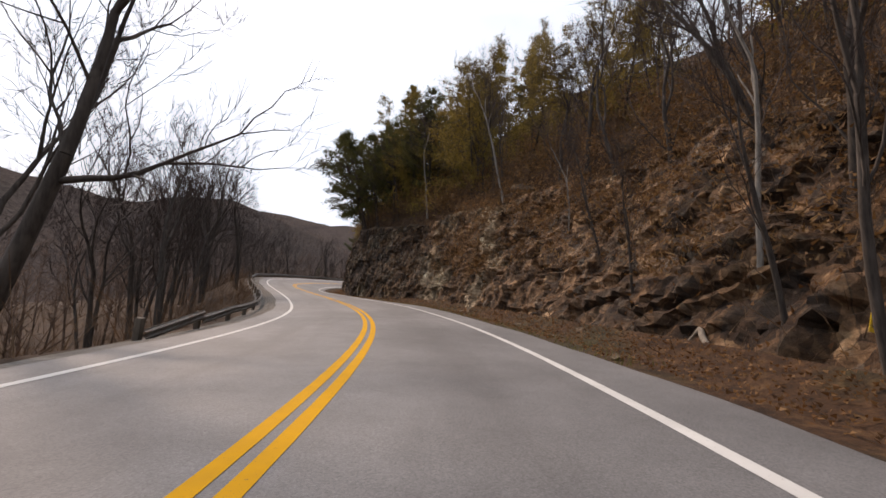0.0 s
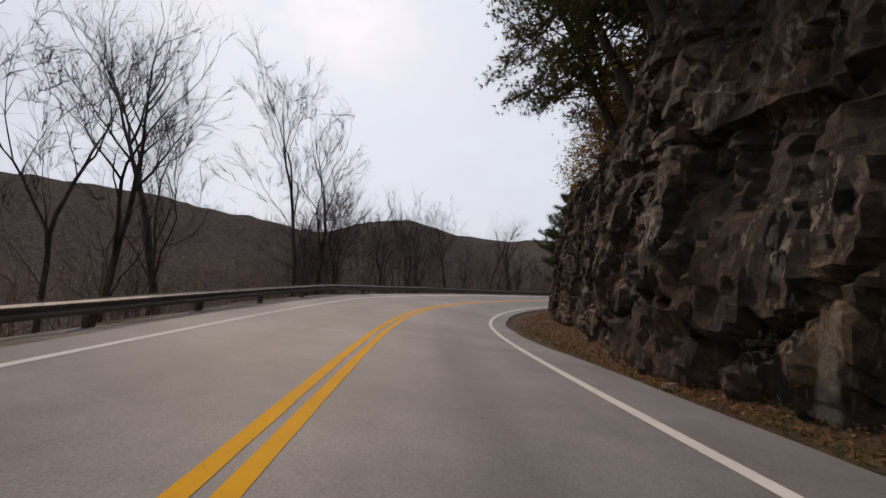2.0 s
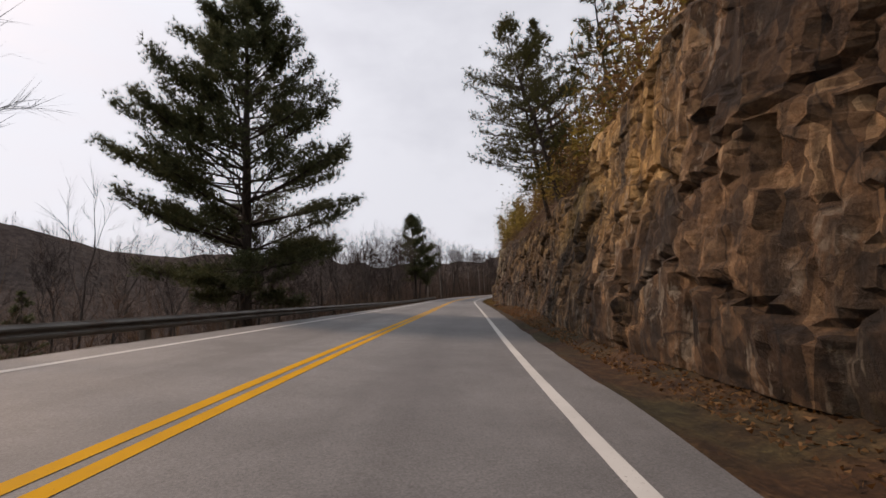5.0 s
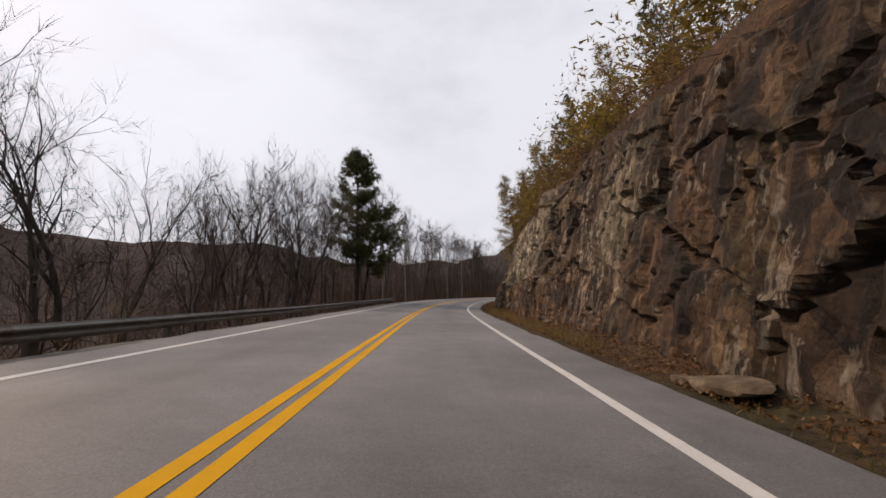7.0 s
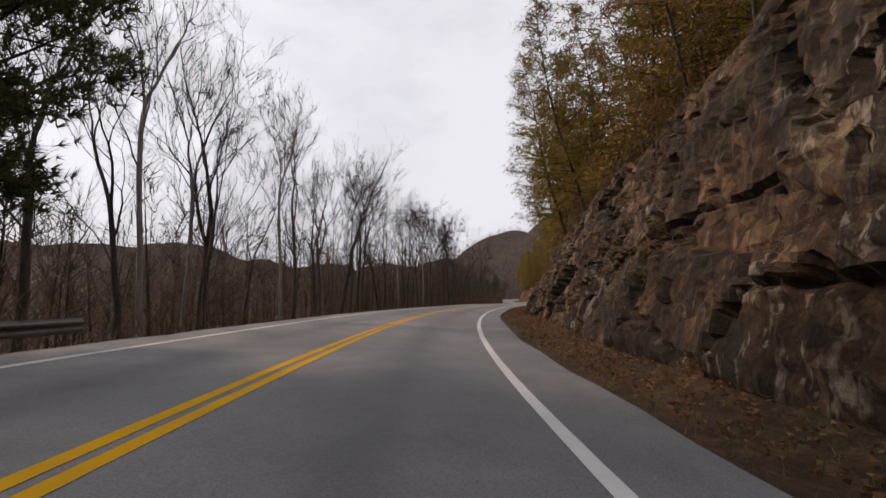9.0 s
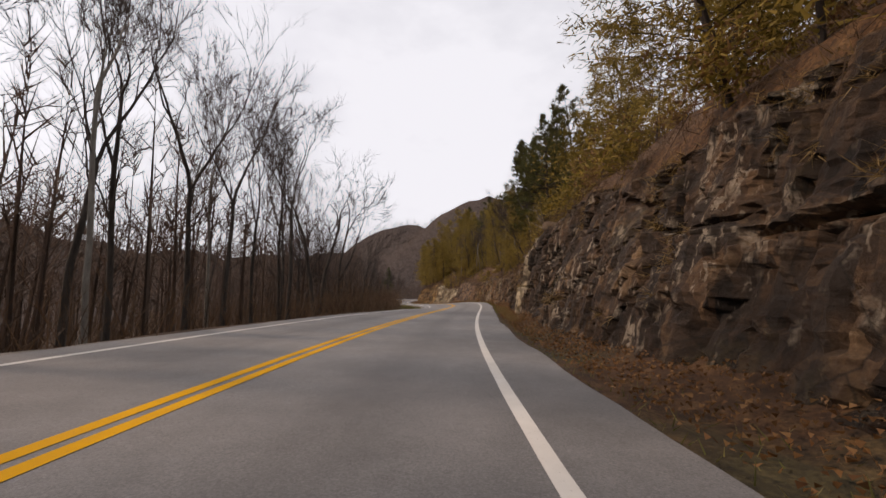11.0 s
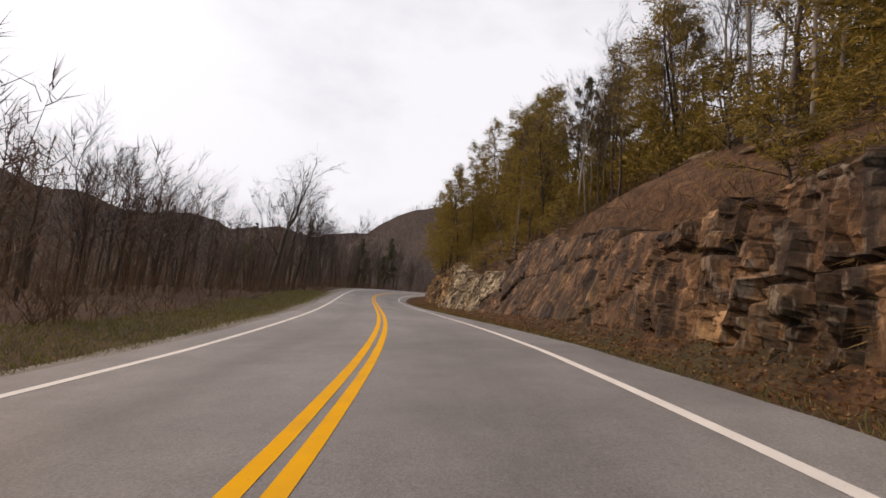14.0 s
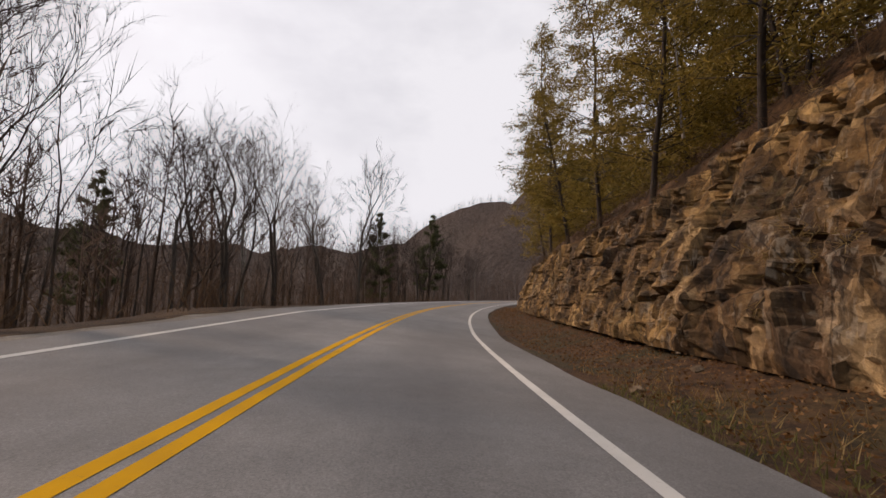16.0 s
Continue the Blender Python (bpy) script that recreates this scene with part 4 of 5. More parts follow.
def tree(kind, s, lat, height, turn=None, tip=(0, 0)):
    base = {"tall": 16, "slim": 14, "slim2": 15, "many": 15, "vine": 15, "round": 11, "round2": 12, "big": 19, "lean": 17, "pale": 15, "snag": 10, "sapling": 9}[kind]
    spots.append((kind, s, lat, (height - ground_z(s, lat)) / base, rng.uniform(0, 360) if turn is None else turn, tip))


# along the rail
tree("lean", 4.0, -9.4, 17, 15)
tree("tall", 9, -13, 14)
tree("vine", 341.5, -11.2, 17, 60)
tree("vine", 290.5, -14.5, 14, 10)
tree("vine", 353, -11, 12.5, 30)
tree("tall", 20, -10, 13.5)
tree("tall", 33, -13.6, 15)
tree("round2", 40, -14, 14)
tree("many", 45, -13, 14.5)
tree("many", 24, -14, 13)
tree("tall", 37.9, -12.2, 13)
tree("big", 42.2, -9.6, 16, 200)
tree("snag", 40.9, -6.8, 11)
tree("slim2", 47, -10.5, 13)
tree("tall", 56.9, -11.8, 16)
tree("tall", 55.5, -14.0, 14, 80)
tree("slim2", 54.0, -14.6, 13, 190)
tree("slim", 58.0, -13.8, 12.5, 30)
tree("tall", 68, -11.0, 14.5)
tree("round2", 74, -17, 9)
tree("round2", 70, -13.5, 11)
tree("round", 72, -15.4, 10)
tree("slim2", 62, -8.4, 15)
tree("round", 89.7, -21.2, 11.5)
tree("round", 93, -23.5, 10.5)
tree("round2", 84, -13, 12)
tree("tall", 88, -11, 13)
tree("many", 80, -14, 12)
tree("round", 98, -26.3, 10)
tree("snag", 118, -34, 9)
tree("round", 84, -30, 6)
tree("many", 108, -20, 8)
tree("big", 104, -12, 13)
tree("tall", 96, -11, 12)
tree("tall", 121.5, -11.0, 13)
tree("round2", 126, -12, 11)
tree("tall", 34.5, -10, 13)
tree("slim2", 47.5, -11.5, 14)
tree("slim", 27, -10.5, 12)
tree("many", 70, -11, 10.5)
tree("slim", 72.5, -12.5, 11)
tree("round", 137, -13, 9.5)
tree("slim", 141, -15, 11)
tree("many", 131, -16, 10)
tree("round", 148, -14, 11.5)
tree("round2", 150, -21, 13)
tree("tall", 151.5, -13, 12)
tree("round", 153.5, -17, 14)
tree("slim", 146, -12, 10.5)
tree("tall", 155, -14.3, 10)
tree("slim", 162, -13, 11)
tree("many", 165, -16, 12)
tree("many", 172, -11, 13)
tree("tall", 168.7, -14.9, 13)
tree("many", 176, -13, 14)
tree("slim", 183, -12, 12)
for k in range(12):
    tree(rng.choice(("tall", "slim", "slim2", "tall")), 165.5 + 1.2 * k, -10.5 - 7 * rng.random(), rng.uniform(11.5, 14.5))
for k in range(34):
    s = 184 + 2.05 * k + rng.uniform(-0.9, 0.9)
    tree(rng.choice(("slim", "slim2", "slim", "pale", "tall")), s, -7.4 - abs(rng.gauss(0, 1.8)) - (1.5 if k % 3 == 0 else 0), rng.uniform(13, 16.5))
tree("round", 256.1, -9.4, 15.5)
tree("tall", 263, -15.3, 13)
tree("round", 268, -12.5, 10)
tree("round2", 274, -16, 10)
tree("round2", 281, -19, 9)
tree("round", 287, -17, 10)
tree("many", 260, -10, 9)
tree("snag", 250, -8.5, 10)
tree("many", 254, -12, 10)
tree("round2", 299.4, -15.1, 11)
tree("many", 309.8, -24.3, 14)
tree("tall", 328, -19.9, 12)
tree("round2", 333.3, -17.2, 11.5)
tree("round2", 344.4, -24.1, 15)
tree("many", 321.7, -18, 12)
tree("round", 364.4, -11.0, 13)
tree("slim", 370.5, -9.2, 13)
tree("slim2", 371.6, -16, 14)
tree("tall", 385.8, -8.8, 18)
for k in range(40):
    s = 345 + 2.6 * k + rng.uniform(-1, 1)
    tree(rng.choice(("slim", "slim2", "many", "pale", "tall")), s, -8.5 - abs(rng.gauss(0, 5)), rng.uniform(10, 15))
for k in range(70):
    s = rng.choice((rng.uniform(6, 180), rng.uniform(184, 290), rng.uniform(290, 400)))
    tree("sapling", s, -float(np.interp(s, [0, 180, 240, 285, 335, 350], [8, 7.5, 7, 11, 11, 8])) - 9 * rng.random() ** 1.5, rng.uniform(2.5, 6) if s < 180 else rng.uniform(5, 9))
# woods further down the bank
for k in range(40):
    s = rng.uniform(-10, 400)
    tree(rng.choice(("slim", "slim2", "tall", "many", "round2")), s, -rng.uniform(17, 33), rng.uniform(4, 8) if s < 180 else rng.uniform(7, 12))
# bare trees crowding the slope where the cut begins
for k in range(80):
    s = rng.uniform(-8, 52)
    lat = float(rock_foot(np.asarray(s)) + rock_lean(np.asarray(s)) * rock_height(np.asarray(s))) + 0.8 + 15 * rng.random() ** 1.2
    spots.append((rng.choice(("slim", "slim2", "sapling", "tall", "pale", "sapling")), s, lat, rng.uniform(0.5, 0.85), rng.uniform(0, 360), (rng.uniform(-4, 8), -rng.uniform(4, 20))))
# on the hill
for k in range(110):
    s = rng.choice((rng.uniform(-6, 70), rng.uniform(70, 250), rng.uniform(255, 400), rng.uniform(255, 330)))
    lat = float(rock_foot(np.asarray(s)) + rock_lean(np.asarray(s)) * rock_height(np.asarray(s))) + rng.uniform(3.0, 22)
    kind = rng.choice(("slim", "slim2", "pale", "sapling", "sapling", "sapling", "sapling"))
    spots.append((kind, s, lat, rng.uniform(0.6, 1.0), rng.uniform(0, 360), (rng.uniform(-6, 6), rng.uniform(-10, 4))))
for k in range(64):
    s = rng.uniform(276, 326)
    lat = float(rock_foot(np.asarray(s)) + rock_lean(np.asarray(s)) * rock_height(np.asarray(s))) + float(np.interp(s, [276, 300, 326], [2.5, 5, 5])) + 10 * rng.random()
    spots.append((rng.choice(("slim", "slim2", "pale", "pale")), s, lat, rng.uniform(0.6, 0.9), rng.uniform(0, 360), (rng.uniform(-4, 4), rng.uniform(-8, 2))))
plant(BARE, spots, "bare_tree")

# pines
pine_a = make_tree("white_pine", pine_meshes(21, 23, 0.42, 30, 8.0, 0.16, tufts=44, needles=9, ragged=0.4, clusters=5, wide=0.036, long=0.34, loose=0.30, boughs=(4, 5, 5)), "large white pine with long level boughs beyond the guardrail", "pine tree", "white pines along the road")
pine_a.matrix_basis = stand(120.0, -9.6, (20 - ground_z(120.0, -9.6)) / 23, 40)
pine_b = make_tree("white_pine", pine_meshes(22, 18, 0.3, 32, 4.0, 0.33, taper=0.5, tufts=15, needles=9, twin=True, ragged=0.3, clusters=5, wide=0.042, long=0.36, loose=0.34, boughs=(4, 5, 6)), "dark dense white pine with two trunks beyond the guardrail", "pine tree", "white pines along the road")
pine_b.matrix_basis = stand(180.2, -8.6, (16 - ground_z(180.2, -8.6)) / 18, 0)
pine_c = make_tree("white_pine", pine_meshes(23, 13, 0.2, 18, 3.0, 0.2, tufts=12, needles=9, clusters=3, wide=0.05), "white pine among bare trees", "pine tree", "white pines along the road")
for s, lat, sc, tn in ((398, -12, 1.0, 0), (412, -9, 1.1, 70), (372, -24, 0.9, 120), (128, -31, 0.7, 0)):
    m = stand(s, lat, sc, tn)
    if s == 398:
        pine_c.matrix_basis = m
    else:
        copy_thing(pine_c, m).scale = (sc, sc, sc)

# evergreens on the hill
HILL = {
    "hemlock": make_tree("hemlock", spray_tree_meshes(31, 9, 2.7, 60, 84, 0.27, HEMLOCK, PINE_BARK, trunk_r=0.06), "hemlock with loose olive-green sprays on the hillside", "evergreen tree", "evergreens on the hillside"),
    "hemlock2": make_tree("hemlock", spray_tree_meshes(32, 12, 3.2, 66, 84, 0.29, HEMLOCK, PINE_BARK, lean=0.12, clear=0.15, trunk_r=0.08), "leaning hemlock with olive-green sprays on the hillside", "evergreen tree", "evergreens on the hillside"),
    "edge": make_tree("hemlock", spray_tree_meshes(36, 14, 4.4, 88, 150, 0.27, HEMLOCK, PINE_BARK, clear=0.08, trunk_r=0.12, droop=0.08), "tall hemlock with wide feathery boughs over the rock edge", "evergreen tree", "evergreens on the hillside"),
    "laurel": make_tree("laurel_bush", spray_tree_meshes(35, 3.2, 2.2, 40, 70, 0.20, HEMLOCK, BARK, clear=0.05, trunk_r=0.05), "spreading evergreen bush with yellow-green leaves", "bush", "evergreens on the hillside"),
    "pine": make_tree("hill_pine", pine_meshes(33, 11, 0.15, 13, 3.4, 0.3, tufts=7, needles=8, long=0.36, mat=PINE_SPRAY, ragged=0.6, clusters=3, wide=0.055), "pine with open dark green boughs above the rock", "pine tree", "pines above the rock"),
    "wide_pine": make_tree("hill_pine", pine_meshes(37, 13, 0.19, 15, 6.0, 0.22, tufts=18, needles=8, long=0.28, mat=PINE_SPRAY, ragged=0.5, clusters=4, wide=0.04, loose=0.3), "broad pine whose open boughs reach out over the road", "pine tree", "pines above the rock"),
    "oak": make_tree("oak_sapling", spray_tree_meshes(34, 5, 2.1, 34, 44, 0.16, BROWN_LEAF, BARK, trunk_r=0.06, slim=0.3), "young oak that still holds its brown leaves", "sapling", "oak saplings on the hillside"),
    "tall_oak": make_tree("oak_tree", spray_tree_meshes(38, 9, 3.4, 60, 72, 0.17, BROWN_LEAF, BARK, clear=0.15, trunk_r=0.09, slim=0.3), "oak that still holds its russet leaves above the rock", "tree", "oak saplings on the hillside"),
}
hs = []


def rock_top(s):
    a = np.asarray(float(s))
    return float(rock_foot(a) + rock_lean(a) * rock_height(a))


def on_hill(kind, s, back, scale, tip=(0, 0)):
    hs.append((kind, s, rock_top(s) + back, scale, rng.uniform(0, 360), tip))


def toward_road(s, deg):
    """Tilt by which a thing leans over the road."""
    th = turn_at(s)
    return (-deg * math.sin(th), -deg * math.cos(th))


# those that hang out over the edge of the cut
for kind, s, b, sc, deg in (("wide_pine", 44, 0.9, 0.85, 14), ("wide_pine", 48, 0.4, 1.05, 22), ("wide_pine", 52.5, 0.3, 1.15, 24), ("wide_pine", 57, 0.5, 1.15, 24), ("wide_pine", 62, 1.6, 1.1, 12), ("edge", 55, 4, 0.9, 6), ("edge", 49, 4.5, 0.9, 6), ("wide_pine", 121, 0.9, 0.8, 14), ("wide_pine", 126.5, 1.2, 0.85, 10),
                        ("tall_oak", 183, 0.6, 0.62, 12), ("tall_oak", 187, 0.9, 0.8, 10), ("edge", 191, 1.4, 0.55, 8), ("tall_oak", 194, 2.2, 0.95, 6), ("edge", 27, 2.0, 0.85, 6), ("edge", 31, 3.0, 0.95, 6), ("wide_pine", 35, 2.5, 0.95, 8), ("edge", 39, 3.0, 0.95, 6), ("wide_pine", 41, 1.5, 0.85, 10), ("edge", 23, 4.0, 0.85, 6), ("edge", 17, 5.0, 0.8, 6), ("edge", 45, 6.0, 1.0, 4), ("edge", 34, 7.0, 1.0, 4), ("edge", 200, 1.0, 0.9, 8), ("edge", 206, 0.8, 0.95, 8), ("edge", 212, 1.2, 1.05, 6), ("edge", 219, 1.6, 1.0, 6), ("edge", 228, 2.0, 1.0, 4),
                        ("tall_oak", 128, 3.0, 0.8, 8), ("tall_oak", 134, 3.2, 0.8, 8), ("edge", 274, 2.4, 0.72, 6), ("edge", 281, 3.0, 0.85, 6), ("edge", 298, 4.4, 0.95, 6), ("edge", 326, 4.8, 0.9, 6), ("edge", 333, 4.4, 1.0, 6),
                        ("edge", 340, 6.5, 1.0, 4), ("edge", 346, 5.5, 1.1, 4), ("edge", 352, 6.0, 1.15, 4), ("edge", 358, 5.0, 1.1, 4), ("edge", 337, 8.5, 1.1, 4), ("edge", 343, 10.0, 1.1, 4), ("edge", 349, 11.0, 1.1, 4), ("edge", 330, 8.0, 1.0, 4), ("edge", 322, 8.5, 1.0, 4), ("edge", 316, 9.5, 1.0, 4), ("edge", 303, 10.0, 1.0, 4), ("edge", 309, 11.0, 1.0, 4), ("edge", 296, 9.5, 0.9, 4), ("edge", 313, 7.5, 0.9, 4), ("edge", 290, 9.0, 0.9, 4), ("edge", 284, 8.0, 0.85, 4), ("edge", 262, 4.5, 0.8, 4), ("edge", 267, 6.0, 0.9, 4),
                        ("edge", 349, 1.6, 0.8, 10), ("edge", 354, 0.8, 1.0, 8), ("edge", 360, 0.6, 1.1, 8), ("edge", 367, 0.8, 1.15, 8), ("edge", 375, 1.0, 1.1, 6), ("edge", 384, 1.4, 1.1, 6), ("edge", 394, 1.8, 1.1, 4)):
    on_hill(kind, s, b, sc, toward_road(s, deg))
for k in range(64):
    s = rng.uniform(246, 345)
    on_hill("laurel", s, 0.8 + 11 * rng.random() ** 1.3, rng.uniform(0.55, 1.15), toward_road(s, rng.uniform(0, 12)))
for s, b, sc in ((46, 3.2, 1.0), (50, 2.6, 1.05), (53, 4, 1.2), (56, 2.8, 1.0), (60, 3.4, 1.1), (64, 5, 1.15), (70, 3, 0.9), (77, 3.0, 0.8), (86, 3, 0.8), (92, 4, 1.0), (129, 3.0, 1.15), (126, 6, 1.2), (134, 3.5, 0.7), (163, 2.6, 0.5), (168, 3, 0.5)):
    on_hill("pine", s, b, sc, toward_road(s, rng.uniform(4, 16)))
for s, b, sc in ((186, 2.4, 0.75), (189, 2.6, 0.9), (192, 3.0, 0.9), (196, 3.2, 1.0), (199, 2.8, 0.95), (183, 3.2, 0.7), (204, 3, 1.0), (209, 3, 1.0), (214, 3, 1.0), (220, 3, 0.9), (180, 3.6, 0.8)):
    on_hill("hemlock", s, b, sc, toward_road(s, rng.uniform(4, 14)))
for k in range(60):
    on_hill(rng.choice(("hemlock", "oak", "oak", "hemlock2")) if k < 22 else rng.choice(("hemlock", "pine", "hemlock2")), rng.uniform(2, 40) if k < 22 else rng.uniform(38, 66), 3.6 + 17 * rng.random() ** 1.2, rng.uniform(0.8, 1.4))
for k in range(46):
    s = rng.uniform(66, 178)
    on_hill(rng.choice(("hemlock", "oak", "pine", "oak", "oak")), s, 3.0 + 17 * rng.random() ** 1.3, rng.uniform(0.8, 1.4) * (0.6 if s > 138 else 1.0))
for k in range(64):
    on_hill(rng.choice(("hemlock", "hemlock2", "hemlock", "oak", "laurel")), rng.uniform(172, 252), 2.6 + 18 * rng.random() ** 1.3, rng.uniform(0.9, 1.5))
for s, b, sc in ((266, 3.0, 1.2), (269, 4.2, 1.3), (272, 3.4, 1.25), (275, 4.6, 1.3), (279, 5.0, 1.3), (258, 2.6, 1.1), (262, 4.0, 1.3)):
    on_hill("pine", s, b, sc, toward_road(s, rng.uniform(4, 14)))
for k in range(110):
    s = rng.uniform(254, 412)
    edge = float(np.interp(s, [254, 262, 285, 300, 330, 350, 412], [2.4, 3.4, 4.6, 6.5, 6.5, 4.2, 3.0]))
    on_hill(rng.choice(("hemlock", "oak", "laurel", "oak")) if 278 < s < 322 else rng.choice(("hemlock", "hemlock2", "hemlock", "hemlock2", "oak", "pine", "laurel")), s, edge + 17 * rng.random() ** 1.4, rng.uniform(0.95, 1.6))
plant(HILL, hs, "hemlock")

# ---- guardrail ----
def guardrail(s0, s1, lat, top):
    """W-beam rail on posts, in 3.8 m lengths, with a turned-down end."""
    root = tagged(new("guardrail"), "weathered steel W-beam guardrail on posts along the bank", "guardrail")
    prof = [(0.00, 0.0), (0.012, -0.03), (0.075, -0.07), (0.075, -0.10), (0.012, -0.14), (0.012, -0.17), (0.075, -0.21), (0.075, -0.24), (0.012, -0.28), (0.0, -0.31)]
    step = 3.81
    n = int((s1 - s0) / step)
    bm0 = bmesh.new()
    bmesh.ops.create_cube(bm0, size=1, matrix=Matrix.Translation((0, 0, -0.79)) @ Matrix.Diagonal((0.15, 0.2, 1.5, 1)))
    bmesh.ops.bevel(bm0, geom=bm0.edges[:], offset=0.012, segments=1, affect="EDGES")
    post_me = bpy.data.meshes.new("post")
    bm0.to_mesh(post_me)
    bm0.free()
    post_me.materials.append(POST)
    for i in range(n):
        a, b = s0 + i * step - 0.06, s0 + (i + 1) * step + 0.06
        ss = np.linspace(a, b, 5)
        lap = 0.004 * (i % 2)
        low = 0.33 * max(0.0, 1 - i / 2.0) if i < 2 else 0.0
        wav = 0.03 * fractal(ss / 9, ss * 0, 3, 2)
        pts = np.stack([place(ss, lat + o + lap, top + u + wav - low * np.clip((a + step - ss) / step, 0, 1)) for o, u in prof], 1)
        rear = np.stack([place(ss, lat + o + lap - 0.005, top + u + wav - low * np.clip((a + step - ss) / step, 0, 1)) for o, u in prof[::-1]], 1)
        child("rail", grid_mesh("rail", np.concatenate([pts, rear, pts[:, :1]], 1), STEEL, smooth=False), root)
        p = place(s0 + i * step, lat - 0.13, top - 0.0)
        ob = child("post", post_me, root)
        ob.matrix_basis = pose(*[float(v) for v in p], rng.uniform(-2, 2), rng.uniform(-2, 2), math.degrees(turn_at(s0 + i * step)))
    return root


POST = bark_material("weathered grey timber", (0.07, 0.055, 0.042), (0.19, 0.16, 0.13))
guardrail(4.0, 186.5, -5.25, 0.42)


# ---- undergrowth, far woods, leaves and grass ----
RG = np.random.RandomState(5)


def blades(name, base, tip, width, mat, label, category):
    """Many thin pieces, each a long triangle from its foot to its tip, as one mesh."""
    d = tip - base
    side = np.cross(d, RG.normal(size=d.shape))
    side /= np.linalg.norm(side, axis=1, keepdims=True) + 1e-9
    w = np.broadcast_to(np.asarray(width, float), (len(d),))[:, None]
    v = np.stack([base - side * w, base + side * w, tip], 1).reshape(-1, 3)
    f = np.arange(len(v)).reshape(-1, 3)
    me = bpy.data.meshes.new(name)
    me.vertices.add(len(v))
    me.vertices.foreach_set("co", v.astype(np.float32).ravel())
    me.loops.add(len(v))
    me.loops.foreach_set("vertex_index", f.astype(np.int32).ravel())
    me.polygons.add(len(f))
    me.polygons.foreach_set("loop_start", np.arange(0, len(v), 3, dtype=np.int32))
    me.update(calc_edges=True)
    me.materials.append(mat)
    return tagged(new(name, me), label, category, kind="stuff")


def ways(n, up):
    v = RG.normal(size=(n, 3))
    v[:, 2] = np.abs(v[:, 2]) + up
    return v / np.linalg.norm(v, axis=1, keepdims=True)


def twiggy(feet, height, stems, subs, up=1.2, wid=0.016):
    """Foot, tip and width of the stems and side twigs of many shrubs."""
    n = len(feet)
    b = np.repeat(feet, stems, 0) + RG.normal(size=(n * stems, 3)) * (0.22, 0.22, 0.02)
    ln = np.repeat(height, stems)[:, None] * RG.uniform(0.5, 1.1, (n * stems, 1))
    d = ways(n * stems, up)
    t = b + d * ln
    i = np.repeat(np.arange(n * stems), subs)
    f = RG.uniform(0.25, 0.95, (len(i), 1))
    b2 = b[i] + d[i] * ln[i] * f
    t2 = b2 + (ways(len(i), 0.25) + d[i] * 0.5) * ln[i] * RG.uniform(0.18, 0.45, (len(i), 1))
    base, tip = np.concatenate([b, b2]), np.concatenate([t, t2])
    width = np.concatenate([np.full(len(b), wid), np.full(len(b2), wid * 0.55)]) * RG.uniform(0.6, 1.3, len(base))
    return base, tip, width


def land(s, lat):
    up = np.where(lat < 0, bank(s, lat), hill(s, lat) - 0.15)
    return place(s, lat, up, np.where(lat < 0, 1.0, 0.0))


# brush on the hill above the rock
n = 7800
s = RG.uniform(-12, 412, n)
top = rock_foot(s) + rock_lean(s) * rock_height(s)
lat = top + 0.5 + 18 * RG.rand(n) ** 2.2
blades("hill_brush", *twiggy(land(s, lat), RG.uniform(0.4, 1.0, n) * np.interp(lat - top, [0, 3, 8], [0.5, 0.9, 2.0]), 3, 5, 0.9, 0.008), BRUSH, "tangled brown brush and saplings on the hillside", "brush")
# brush and saplings on the broken slope at the start of the cut
i = RG.randint(0, int((36 + 40) / 0.15), 1500)
k = RG.randint(4, NV, 1500)
blades("slope_brush", *twiggy(FACE[i, k], RG.uniform(0.4, 1.7, 1500), 3, 5, 0.6, 0.010), BRUSH, "tangled brown brush on the broken rock slope", "brush")
n = 9000
i, k = RG.randint(0, int((36 + 40) / 0.15), n), RG.randint(1, NV, n)
base = FACE[i, k] + RG.normal(size=(n, 3)) * (0.12, 0.12, 0.05)
blades("slope_leaves", base, base + ways(n, 0.1) * RG.uniform(0.08, 0.16, (n, 1)), 0.04, FALLEN, "dry brown leaves caught on the rock slope", "leaves")
n = 3600
s = RG.uniform(-12, 62, n)
lat = rock_foot(s) + rock_lean(s) * rock_height(s) + 0.5 + 14 * RG.rand(n) ** 1.5
blades("slope_saplings", *twiggy(land(s, lat), RG.uniform(1.0, 3.0, n), 2, 7, 1.6, 0.011), BRUSH, "thin brown saplings and brush above the rock", "brush")
# russet brush on that slope
n = 300
i, k = RG.randint(int(32 / 0.15), int(66 / 0.15), n), RG.randint(int(NV * 0.3), NV, n)
c = np.repeat(FACE[i, k], 70, 0)
u = RG.normal(size=c.shape) * np.repeat(RG.uniform(0.25, 0.75, n), 70)[:, None]
u[:, 2] = np.abs(u[:, 2]) * 1.4
ln = RG.uniform(0.12, 0.24, (len(c), 1))
blades("russet_brush", c + u, c + u + ways(len(c), -0.1) * ln, 0.032, BROWN_LEAF, "russet leaves on low scrub over the rock slope", "brush")
